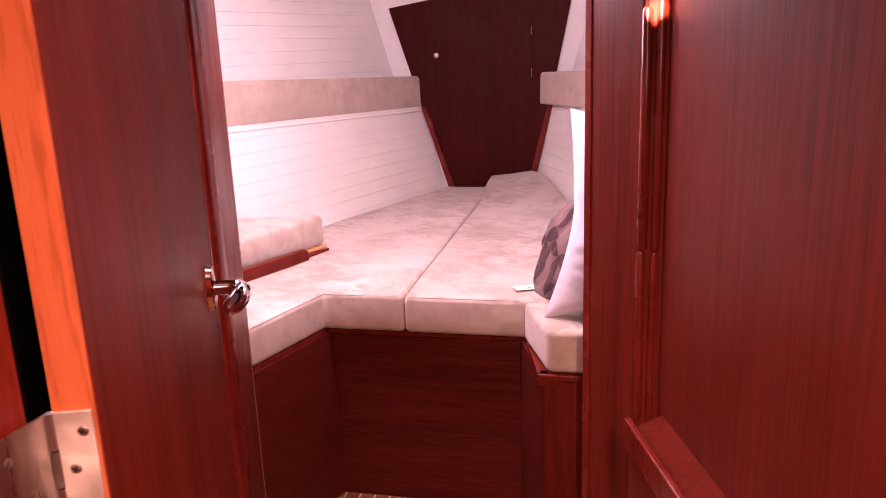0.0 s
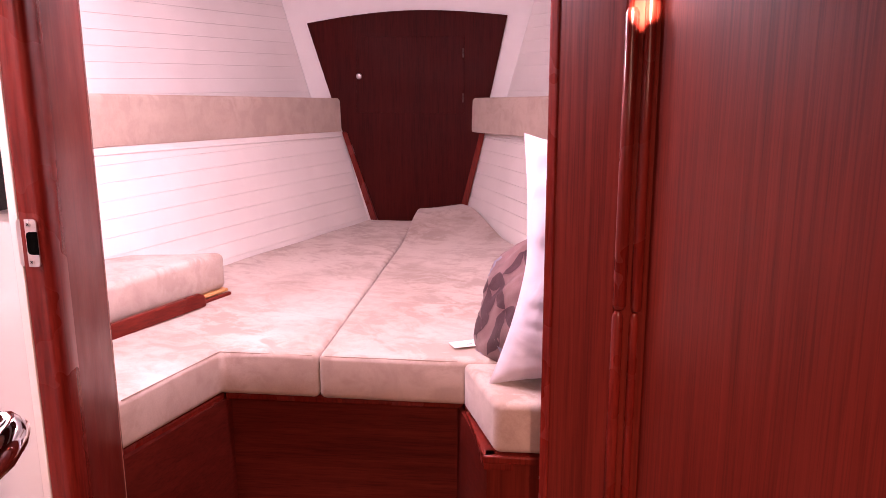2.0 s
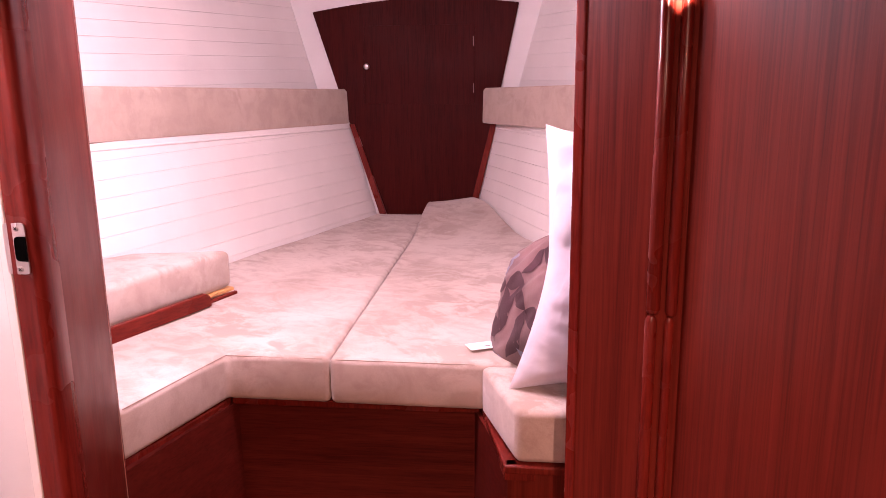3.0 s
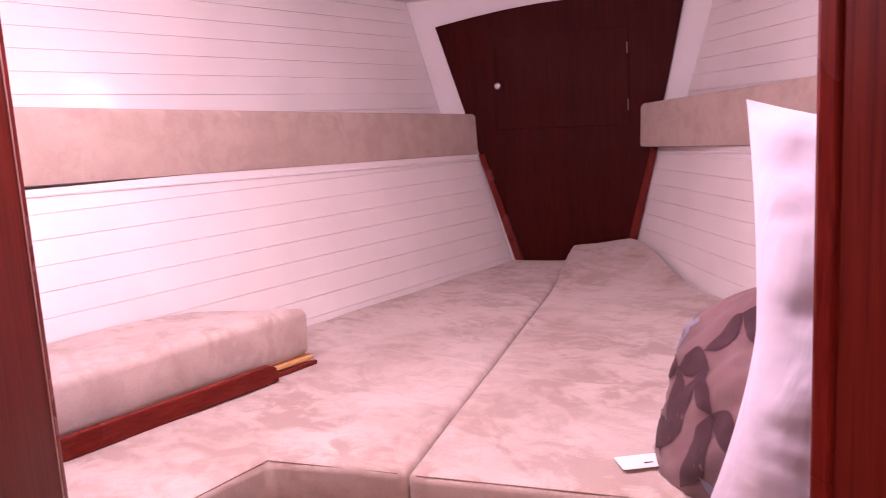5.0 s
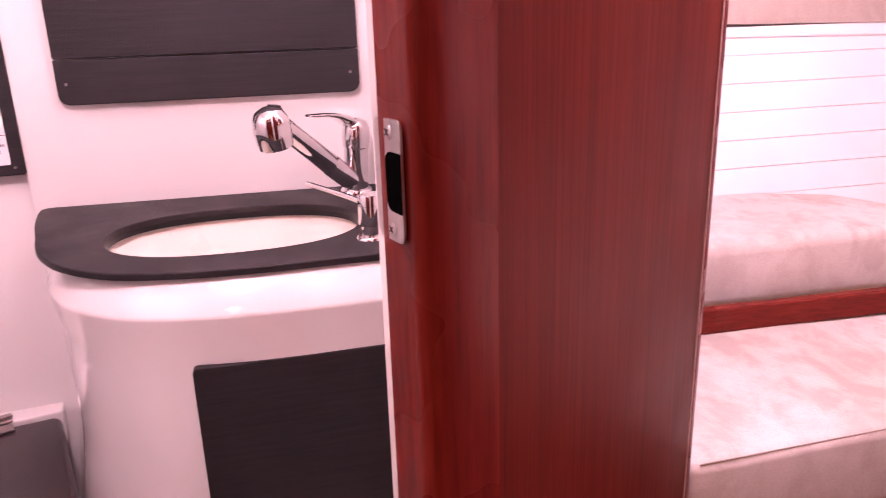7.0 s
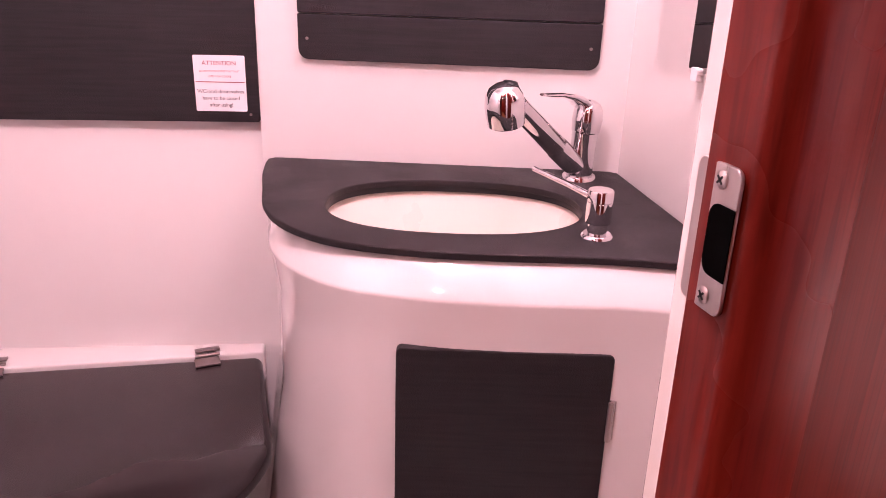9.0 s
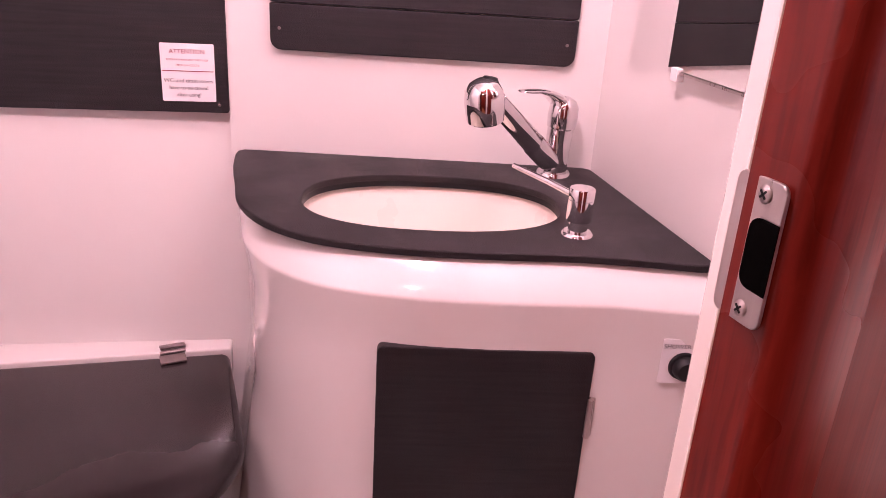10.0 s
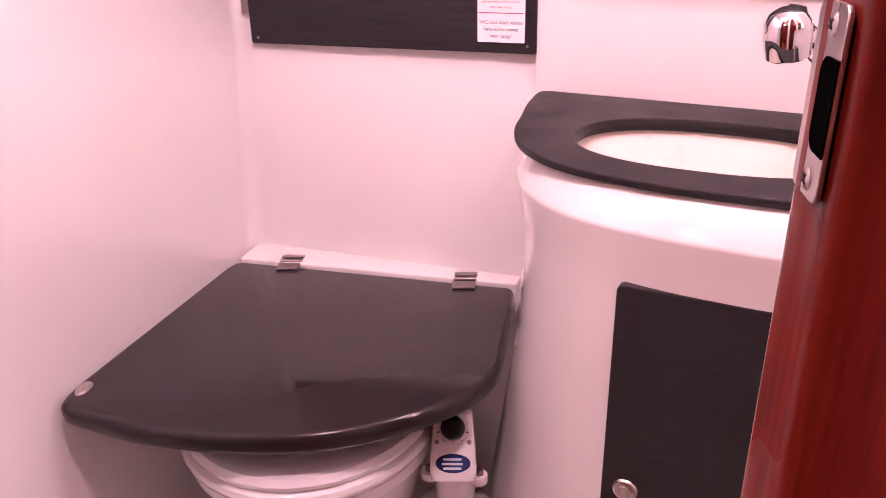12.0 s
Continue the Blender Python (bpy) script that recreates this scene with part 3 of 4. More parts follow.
# ---- upholstered backrest strips along the hull ----
def backrest(side):
    ob = tagged(thing("backrest_strip"), "long beige suede backrest strip along the hull", "backrest", "backrest strips")
    bm = bmesh.new()
    n = 16
    y1 = 3.855
    ys = [1.715 + i * (y1 - 1.715) / n for i in range(n + 1)]
    rows = []
    for y in ys:
        zb = strip_bottom(y)
        h = 0.152 + 0.010 * (BULK_Y - y)
        near = min(max(1 - (3.89 - y) / 0.85, 0.0), 1.0)
        x = hull(side, y, zb) - side * 0.004 - (0.060 * near * near * (3 - 2 * near) if side > 0 else 0.0)
        prof = [(x, zb), (x - side * 0.002, zb + 0.010), (x + side * 0.002, zb + h - 0.012), (x + side * 0.012, zb + h), (x + side * 0.055, zb + h), (x + side * 0.060, zb + h - 0.012), (x + side * 0.060, zb), (x + side * 0.02, zb - 0.004)]
        rows.append([bm.verts.new((px, y, pz)) for px, pz in prof])
    for a, b in zip(rows, rows[1:]):
        for k in range(8):
            bm.faces.new((a[k], a[(k + 1) % 8], b[(k + 1) % 8], b[k]))
    bm.faces.new(rows[0])
    bm.faces.new(rows[-1][::-1])
    part("cushion", bm, suede_strip, ob, "", True)
    rail = tube([(hull(side, y, strip_bottom(y) - 0.022) - side * 0.002, y, strip_bottom(y) - 0.022) for y in ys], 0.0045, 8)
    part("support_batten", rail, plank_white, ob, "thin white batten under the strip", True)
    sh = bmesh.new()
    g = [[sh.verts.new((hull(side, y, 1.06, True) + side * 0.01, y, strip_bottom(y) + 0.12)), sh.verts.new((hull(side, y, strip_bottom(y)) + side * 0.05, y, strip_bottom(y) + 0.12))] for y in ys]
    for a, b in zip(g, g[1:]):
        sh.faces.new((a[0], a[1], b[1], b[0]))
    bmesh.ops.solidify(sh, geom=sh.faces[:], thickness=0.006)
    part("shelf", sh, plank_white, ob, "white shelf behind the strip")
    return ob


backrest(-1)
backrest(1)

# ---- berth ----
berth = tagged(thing("built_in_bunk"), "dark mahogany berth base with a U-shaped step-in well", "berth")
FRONT = 2.030
part("front_panel", slab((-0.235, FRONT), (0.335, FRONT), 0.018, FLOOR, 0.492), wood_across, berth)
part("port_panel", slab((-0.3354, 1.674), (-0.235, FRONT), 0.018, FLOOR, 0.492), wood_along, berth)
part("starboard_panel", slab((0.335, FRONT), (0.424, 1.757), 0.018, FLOOR, 0.492), wood_along, berth)
part("end_panel", slab((0.420, 1.757), (0.60, 1.757), 0.018, FLOOR, 0.488), wood_up, berth)
for a, b in (((-0.246, 2.016), (0.350, 2.016)), ((-0.3506, 1.674), (-0.246, 2.016)), ((0.350, 2.016), (0.414, 1.746)), ((0.414, 1.746), (0.60, 1.746))):
    part("edge_trim", slab(a, b, 0.030, 0.488, 0.506, 0.004), wood_trim, berth, "solid mahogany edge trim")
part("edge_trim", prism([(0.4145, 1.7475), (0.475, 1.7475), (0.475, 1.81), (0.401, 1.81)], 0.475, 0.5045), wood_trim, berth, "solid mahogany edge trim")
part("top", prism([(-0.33, 1.72), (-0.235, 2.04), (0.34, 2.04), (0.43, 1.79), (0.95, 1.79), (0.95, 2.2), (0.16, 3.84), (-0.22, 3.84), (-0.85, 2.2), (-0.95, 1.72)], 0.470, 0.486), wood_across, berth)

MT, MB = 0.62, 0.507


def hull_line(side, ya, yb, n=9, inset=0.004):
    return [(hull(side, ya + (yb - ya) * k / (n - 1), 0.60) - side * inset, ya + (yb - ya) * k / (n - 1)) for k in range(n)]


def cushion(name, pts, z0, z1, label, seed, raise_far=0.0, r=0.015):
    ob = tagged(thing(name), label, "cushion", "berth cushions")
    bm = prism(pts, z0, z1, r, 4)
    for k in range(24):
        bmesh.ops.bisect_plane(bm, geom=bm.verts[:] + bm.edges[:] + bm.faces[:], plane_co=(0, 1.74 + 0.09 * k, 0), plane_no=(0, 1, 0))
    for k in range(19):
        bmesh.ops.bisect_plane(bm, geom=bm.verts[:] + bm.edges[:] + bm.faces[:], plane_co=(-0.82 + 0.09 * k, 0, 0), plane_no=(1, 0, 0))
    for v in bm.verts:
        if raise_far and v.co.y > 3.30:
            s = min((v.co.y - 3.30) / 0.5, 1.0)
            v.co.z += s * s * (3 - 2 * s) * (raise_far + 0.09 * max(v.co.x, 0.0))
        if raise_far and v.co.z > (z0 + z1) / 2:
            # the outboard edge climbs the hull side
            v.co.z += 0.028 * min(max((v.co.x - 0.10) / 0.4, 0.0), 1.0) * min(max((v.co.y - 2.35) / 0.6, 0.0), 1.0)
        if v.co.z > (z0 + z1) / 2:
            v.co.z += 0.004 * noise.noise(Vector((v.co.x * 6 + seed, v.co.y * 6, 0)))
    part("cover", bm, suede_beige, ob, "", True)
    return ob


SEAM0, SEAM1 = (0.0, 1.996), (-0.016, 3.850)
port_pts = [(-0.400, 1.714), (-0.400, 1.682), (-0.3388, 1.682), (-0.246, 2.002), (SEAM0[0] - 0.001, 1.998), (SEAM1[0] - 0.001, 3.850)] + hull_line(-1, 3.850, 1.714)
port_c = cushion("berth_cushion", port_pts, MB, MT, "beige suede berth mattress on the port side", 1.0)
star_pts = [(SEAM0[0] + 0.001, 1.996), (0.352, 1.990), (0.52, 2.005)] + hull_line(1, 2.02, 3.850) + [(SEAM1[0] + 0.001, 3.850)]
star_c = cushion("berth_cushion", star_pts, MB, MT, "beige suede berth mattress raised at its far end", 7.0, 0.060)
cushion("corner_cushion", [(0.353, 1.984), (0.436, 1.754), (0.78, 1.757), (0.78, 1.990), (0.52, 1.990)], MB, MT, "beige suede corner cushion at the berth entrance", 4.0)


def welt(pts, z, parent):
    part("piping", tube([(x, y, z) for x, y in pts], 0.0011, 6), piping, parent, "thin stitched seam", True)


welt([(-0.3375, 1.700), (-0.2500, 2.0065), (-0.016, 2.0030)], MT - 0.0042, port_c)
welt([(0.016, 2.0005), (0.338, 1.9950)], MT - 0.0042, star_c)

# loose cushion on a railed board by the port hull
rail_board = tagged(thing("fiddle_board"), "mahogany fiddle rail with a pale slat on the berth", "rail")
RA, RB = Vector((-0.680, 1.715)), Vector((-0.449, 2.372))
rd = (RB - RA).normalized()
rl = (RB - RA).length
rail_out = [(0, 0), (rl, 0), (rl, 0.022), (rl - 0.006, 0.034), (rl - 0.020, 0.041), (0, 0.041)]
part("rail", plate(frame_on(RA, RB, MT + 0.002), rail_out, 0.018, 0.003), wood_rail, rail_board)
part("slat", slab(RA + rd * 0.0 + Vector((-0.022, 0.008)), RB + rd * 0.135 + Vector((-0.016, 0.004)), 0.055, MT + 0.011, MT + 0.021, 0.002), wood_pale, rail_board, "pale unvarnished slat")
part("slat_edge", slab(RB + rd * 0.004 + Vector((-0.004, 0.0)), RB + rd * 0.135 + Vector((-0.004, 0.0)), 0.012, MT + 0.001, MT + 0.0105, 0.002), wood_rail, rail_board)
CZ0, CZ1 = 0.643, 0.754
loose_pts = [(-0.70, 1.72), (-0.473, 2.372), (-0.424, 2.510), (-0.700, 2.450)] + [(hull(-1, y, 0.75) + 0.016, y) for y in (2.36, 2.1, 1.72)]
loose = cushion("loose_cushion", loose_pts, CZ0, CZ1, "thick loose beige suede cushion behind the rail", 11.0, 0.0, 0.020)
for v in loose.children[0].data.vertices:
    if v.co.z < 0.70 and v.co.y > 2.36:
        v.co.z -= 0.004


# ---- pillows ----
def pillow_face(w, h, t, u, v, ears, seed, lift=0.0, front=True, sag=0.0):
    pin = 1 - 0.45 * ears * (1 - v * v) * abs(u) ** 3
    pin2 = 1 - ears * (1 - u * u) * abs(v) ** 3
    d = t / 2 * (max(0.0, (1 - u ** 4) * (1 - v ** 4))) ** 0.75 + 0.005 * min(1.0, 8 * (1 - max(abs(u), abs(v))))
    wr = 0.010 * noise.noise(Vector((u * 1.6 + seed, v * 3.4, seed))) + 0.005 * noise.noise(Vector((u * 3 + seed, v * 9.0, seed)))
    wr += (0.002 if t < 0.155 else 0.0015) * max(0.0, 1 - 5 * abs(noise.noise(Vector((u * 0.9 + v * 0.7 + seed, v * 3.2 - u * 1.1, seed + 4))))) * (0.4 + 0.6 * abs(u))
    # creases that run in from the side seams
    run = v * 10.0 + 3.0 * u + 0.5 * noise.noise(Vector((u * 2, v * 2, seed + 9)))
    wr += (0.0034 if sag else 0.0022) * max(0.0, 1 - 2.6 * abs(noise.noise(Vector((u * 0.5, run, seed + 2))))) * abs(u) ** 0.5
    wr *= min(1.0, 6 * (1 - max(abs(u), abs(v))))
    low = min(max((0.05 - v) / 1.05, 0.0), 1.0) ** 1.3
    return Vector((u * w / 2 * pin + u * sag * low, (-d - lift if front else d) + wr, v * h / 2 * pin2))


def pillow(name, w, h, t, m, mat, label, ears=0.05, seed=0.0, sag=0.0):
    bm = bmesh.new()
    n = 52
    front, back = [], []
    for i in range(n + 1):
        fa, ba = [], []
        for j in range(n + 1):
            u, v = 2 * i / n - 1, 2 * j / n - 1
            edge = i in (0, n) or j in (0, n)
            a = bm.verts.new(pillow_face(w, h, t, u, v, ears, seed, sag=sag))
            fa.append(a)
            ba.append(a if edge else bm.verts.new(pillow_face(w, h, t, u, v, ears, seed, 0.0, False, sag)))
        front.append(fa)
        back.append(ba)
    for i in range(n):
        for j in range(n):
            for g in (front, back):
                q = [g[i][j], g[i + 1][j], g[i + 1][j + 1], g[i][j + 1]]
                if i in (0, n - 1) and j in (0, n - 1):
                    if (i == 0) != (j == 0):
                        q = q[1:] + q[:1]
                    bm.faces.new((q[0], q[1], q[2]))
                    bm.faces.new((q[0], q[2], q[3]))
                else:
                    bm.faces.new(q)
    bmesh.ops.transform(bm, matrix=m, verts=bm.verts)
    ob = tagged(thing(name), label, "pillow")
    part("case", bm, mat, ob, "", True)
    return ob


pillow("bed_pillow", 0.50, 0.545, 0.15, pose(0.727, 1.855, 0.882, -4, 1.0, -5), white_cotton, "plump white cotton pillow standing on the corner cushion", 0.15, 2.0, 0.055)
THROW_M = pose(0.512, 2.060, 0.748, -26, -24, -60)
throw = pillow("throw_pillow", 0.42, 0.35, 0.16, THROW_M, leaf_fabric, "taupe throw pillow printed with dark plum leaves", 0.05, 5.0)


def leaf(u0, v0, angle, length, width, mat):
    """An almond-shaped print laid on the pillow's face."""
    bm = bmesh.new()
    c, s = math.cos(radians(angle)), math.sin(radians(angle))
    rows = []
    for i in range(15):
        a = i / 14
        half = width * (math.sin(math.pi * a ** 0.75) ** 1.25) / 2 + 0.0005
        row = []
        for b in (-1, -0.5, 0, 0.5, 1):
            p, q = a * length, b * half + 0.12 * length * math.sin(math.pi * a)
            row.append(bm.verts.new(THROW_M @ pillow_face(0.42, 0.35, 0.16, u0 + (p * c - q * s) / 0.21, v0 + (p * s + q * c) / 0.175, 0.05, 5.0, 0.0014)))
        rows.append(row)
    for a, b in zip(rows, rows[1:]):
        for k in range(4):
            bm.faces.new((a[k], a[k + 1], b[k + 1], b[k]))
    part("leaf_print", bm, mat, throw, "", True)


for u0, v0, twist in ((-0.42, 0.16, 0), (0.30, 0.50, 60), (0.18, -0.30, -35), (-0.38, -0.50, 150)):
    for turn_, ln in ((-10, 0.105), (-100, 0.135), (150, 0.090)):
        th = radians(turn_ + twist)
        if abs(u0 + ln * math.cos(th) / 0.21) < 0.93 and abs(v0 + ln * math.sin(th) / 0.175) < 0.93:
            leaf(u0, v0, turn_ + twist, ln, ln * 0.42, plum_print)
for u0, v0 in ((-0.62, -0.80), (-0.50, -0.86), (-0.80, -0.55), (-0.7, 0.45), (0.1, -0.88), (-0.55, 0.62)):
    for turn_ in (10, 130, 250):
        leaf(u0, v0, turn_, 0.026, 0.018, flower_print)
card = tagged(thing("paper_tag"), "small folded white paper tag on the mattress", "tag")
part("sheet", plate(pose(0.350, 2.092, MT + 0.008, 90, 0, 25), rounded_rect(0.075, 0.045, 0.003), 0.0008), paper_white, card)
part("print_bar", plate(pose(0.360, 2.087, MT + 0.0092, 90, 0, 25), rounded_rect(0.014, 0.003, 0.001, 2), 0.0003), ink_dark, card)

# teak sole strips in the step-in well
sole = bpy.data.objects["floor"]
for k in range(14):
    x = -0.30 + k * 0.048
    part("floor_plank", box(x, 1.55, FLOOR + 0.0015, 0.0435, 0.95, 0.003, 0.0008), teak, sole)
    part("holly_strip", box(x + 0.024, 1.55, FLOOR + 0.0012, 0.0040, 0.95, 0.0024), holly, sole)

# ---- toilet compartment ----
HB0, HB1 = Vector((-1.163, 1.105)), Vector((-0.965, 1.650))     # hull side beside the basin
HA0 = Vector((-1.290, 0.505))                                     # after corner
FW1 = Vector((-0.312, 1.555))
structure("wall_heads_hull_forward", slab(HB0, HB1, 0.03, FLOOR, 1.84), gelcoat, "white moulded hull side of the toilet compartment")


def leaning_wall():
    bm = bmesh.new()
    for off in (0.0, -0.03):
        g = []
        for z, dx in ((FLOOR, 0.085), (0.50, 0.052), (0.90, 0.0), (1.84, 0.0)):
            g.append([bm.verts.new((HA0.x + dx + off, HA0.y, z)), bm.verts.new((HB0.x - 0.012 + dx + off, HB0.y + 0.03, z))])
        for a, b in zip(g, g[1:]):
            bm.faces.new((a[0], a[1], b[1], b[0]))
    return bm


structure("wall_heads_hull_aft", leaning_wall(), gelcoat, "white moulded hull side behind the toilet")
structure("wall_heads_forward", slab((-0.985, 1.6415), FW1, 0.03, FLOOR, 1.84), gelcoat, "white moulded forward wall of the toilet compartment")
structure("wall_heads_aft", slab((-1.32, 0.570), (-0.20, 0.421), -0.03, FLOOR, 1.84), gelcoat, "white moulded after wall of the toilet compartment")


def corner_cove(r=0.032, n=10):
    """Rounded gelcoat corner between the after wall and the hull side, following its lean."""
    bm = bmesh.new()
    a = (Vector((-0.20, 0.421)) - Vector((-1.32, 0.570))).normalized()
    h = (Vector((HB0.x - 0.012, HB0.y + 0.03)) - HA0).normalized()
    rows = []
    for z, dx in ((FLOOR, 0.085), (0.50, 0.052), (0.90, 0.0), (1.81, 0.0)):
        # where the two faces meet at this height
        p, q = HA0 + Vector((dx, 0)), Vector((-1.32, 0.570))
        k = ((q.x - p.x) * a.y - (q.y - p.y) * a.x) / (h.x * a.y - h.y * a.x)
        c = p + h * k
        row = []
        for i in range(n + 1):
            u = i / n
            e = c + a * r * (1 - u) ** 2 + h * r * u ** 2
            row.append(bm.verts.new((e.x + 0.0004, e.y + 0.0004, z)))
        rows.append(row)
    for lo, hi in zip(rows, rows[1:]):
        for k in range(n):
            bm.faces.new((lo[k], lo[k + 1], hi[k + 1], hi[k]))
    return bm


structure("trim_heads_cove", corner_cove(), gelcoat, "rounded white gelcoat corner of the toilet compartment", "trim", True)
structure("wall_heads_corner", slab((-0.205, 0.430), (-0.205, 0.70), 0.02, FLOOR, 1.84), gelcoat, "white inner lining beside the toilet door opening")

# hidden sole, added in white to bounce light up under the toilet board
structure("floor_heads", prism([(-1.30, 0.50), (-0.215, 0.44), (-0.215, 1.24), (-0.34, 1.56), (-1.10, 1.62)], FLOOR + 0.001, FLOOR + 0.012), gelcoat, "unseen white moulded sole added to bounce light at the toilet")

# basin unit
vanity = tagged(thing("basin_unit"), "white moulded basin unit with a dark locker door", "vanity unit")
front_line = smooth_line([(-1.150, 1.112), (-1.06, 1.098), (-0.985, 1.093), (-0.901, 1.089), (-0.822, 1.108), (-0.756, 1.156), (-0.707, 1.236), (-0.673, 1.325), (-0.637, 1.447), (-0.606, 1.520), (-0.586, 1.562)], 5)
top_out = [(-1.143, 1.134), (-1.1455, 1.122), (-1.139, 1.1125)] + [p for p in front_line if p[0] > -1.125] + [(-0.583, 1.576), (-0.592, 1.585), (-0.960, 1.634), (-0.972, 1.625)]
VC = Vector((-0.86, 1.38))
body_line = [(-1.215, 1.128)] + [(x + 0.012, y + 0.018) for x, y in front_line] + [(-0.570, 1.590), (-0.566, 1.606)]


def inset(pts, d):
    out = []
    n = len(pts)
    for i, q in enumerate(pts):
        a, b = Vector(pts[(i - 1) % n]), Vector(pts[(i + 1) % n])
        t = (b - a).normalized()
        nn = Vector((-t.y, t.x))
        if nn.dot(VC - Vector(q)) < 0:
            nn = -nn
        out.append(tuple(Vector(q) + nn * d))
    return out


def body_shell():
    bm = bmesh.new()
    rows = []
    for z, d in ((0.8265, 0.012), (0.823, 0.010), (0.8205, 0.006), (0.7865, -0.0125), (0.7835, -0.0137), (0.781, -0.0136), (0.774, -0.0125), (0.728, -0.0047), (0.70, -0.004), (0.58, -0.003), (0.50, -0.0025), (0.42, -0.002), (0.34, -0.0015), (0.26, -0.001), (FLOOR, 0.0)):
        # the moulding swells towards its foot beside the toilet
        foot = min(max((0.58 - z) / 0.32, 0.0), 1.0)
        rows.append([bm.verts.new((x, y - 0.045 * foot * min(max((-0.78 - x) / 0.12, 0.0), 1.0), z)) for x, y in inset(body_line, d)])
    for a, b in zip(rows, rows[1:]):
        for k in range(len(body_line) - 1):
            bm.faces.new((a[k], a[k + 1], b[k + 1], b[k]))
    return bm


part("moulded_body", body_shell(), gelcoat, vanity, "white gelcoat moulding", True)


def ellipse(k, n, a, b, grow=0.0, sq=2.35):
    th = 2 * math.pi * k / n
    c, s = math.cos(th), math.sin(th)
    u = (abs(c) ** (2 / sq)) * math.copysign(1, c) * (a + grow)
    v = (abs(s) ** (2 / sq)) * math.copysign(1, s) * (b + grow)
    return u, v


SINK_C, SINK_A = Vector((-0.856, 1.335)), radians(72.5)


def sink_ring(n, grow):
    out = []
    for k in range(n):
        u, v = ellipse(k, n, 0.170, 0.112, grow)
        out.append((SINK_C.x + u * math.cos(SINK_A) - v * math.sin(SINK_A), SINK_C.y + u * math.sin(SINK_A) + v * math.cos(SINK_A)))
    return out


def holed_top(outer, hole, z0, z1):
    bm = bmesh.new()
    loops = []
    for pts in (outer, hole):
        vs = [bm.verts.new((x, y, z1)) for x, y in pts]
        loops.append([bm.edges.new((vs[i], vs[(i + 1) % len(vs)])) for i in range(len(vs))])
    bmesh.ops.triangle_fill(bm, edges=loops[0] + loops[1], use_beauty=True)
    ext = bmesh.ops.extrude_face_region(bm, geom=bm.faces[:])
    bmesh.ops.translate(bm, verts=[g for g in ext["geom"] if isinstance(g, bmesh.types.BMVert)], vec=(0, 0, z0 - z1))
    bmesh.ops.recalc_face_normals(bm, faces=bm.faces)
    es = [e for e in bm.edges if len(e.link_faces) == 2 and e.calc_face_angle(0) > radians(70)]
    bmesh.ops.bevel(bm, geom=es, offset=0.0018, segments=2, profile=0.5, affect="EDGES", clamp_overlap=True)
    return bm


part("worktop", holed_top(top_out, sink_ring(56, 0.0), 0.8275, 0.837), laminate, vanity, "dark grey laminate top with an oval cut-out")


def cutout_rim(n=64):
    """Dark inner wall of the cut-out, deeper than the top is thick at its edge."""
    bm = bmesh.new()
    rings = [[bm.verts.new((x, y, z)) for x, y in sink_ring(n, g)] for g, z in ((0.0006, 0.8355), (0.0008, 0.8200), (0.0060, 0.8200), (0.0060, 0.8270))]
    for p, q in zip(rings, rings[1:]):
        for k in range(n):
            bm.faces.new((p[k], p[(k + 1) % n], q[(k + 1) % n], q[k]))
    return bm


part("cutout_rim", cutout_rim(), black_plastic, vanity, "black edge of the oval cut-out", True)


def basin():
    bm = bmesh.new()
    rows = []
    for z, g in ((0.8195, 0.010), (0.814, 0.006), (0.78, -0.004), (0.74, -0.02), (0.71, -0.042), (0.70, -0.07), (0.698, -0.09)):
        rows.append([bm.verts.new((x, y, z)) for x, y in sink_ring(48, g)])
    for a, b in zip(rows, rows[1:]):
        for k in range(48):
            bm.faces.new((a[k], a[(k + 1) % 48], b[(k + 1) % 48], b[k]))
    bm.faces.new(rows[-1])
    return bm


part("basin", basin(), gelcoat_cream, vanity, "cream oval basin", True)

# locker door of the basin unit
CD0, CD1 = Vector((-0.697, 1.221)), Vector((-0.621, 1.466))
cdm = frame_on(CD0, CD1)
cdw = (CD1 - CD0).length
cdoor = part("locker_door", plate(cdm @ pose(cdw / 2, 0.010, 0.555), rounded_rect(cdw, 0.330, 0.008), 0.014, 0.0015), laminate, vanity, "dark grey laminate locker door")
part("push_button", lathe([(0, 0.006), (0.008, 0.006), (0.010, 0.004), (0.014, 0.003), (0.016, 0)], cdm @ pose(0.030, -0.004, 0.442, 90), 24), steel, cdoor, "round steel push button", True)
hg = part("hinge", plate(cdm @ pose(cdw + 0.004, 0.003, 0.630), rounded_rect(0.010, 0.056, 0.002), 0.004, 0.0008), steel, cdoor, "small steel hinge")
part("knuckle", tube([cdm @ Vector((cdw + 0.002, -0.004, z)) for z in (0.603, 0.657)], 0.004, 10), steel, hg, "", True)

pump_plate = tagged(thing("shower_pump_switch"), "black push switch on a printed white plate", "switch")
ppm = cdm @ pose(0.358, -0.0135, 0.719)
part("plate", plate(ppm, rounded_rect(0.056, 0.058, 0.002), 0.0012), paper_white, pump_plate)
part("button", lathe([(0, 0.016), (0.011, 0.016), (0.014, 0.012), (0.0145, 0.004), (0.017, 0.003), (0.018, 0)], ppm @ pose(0.0, -0.0012, -0.006, 90), 24), black_plastic, pump_plate, "black rubber button", True)
lettering("SHOWER PUMP", 0.0078, ppm @ pose(0.0, -0.0018, 0.0195, 90), ink_dark, pump_plate)

# mixer tap
vanity.location.z = pump_plate.location.z = 0.005
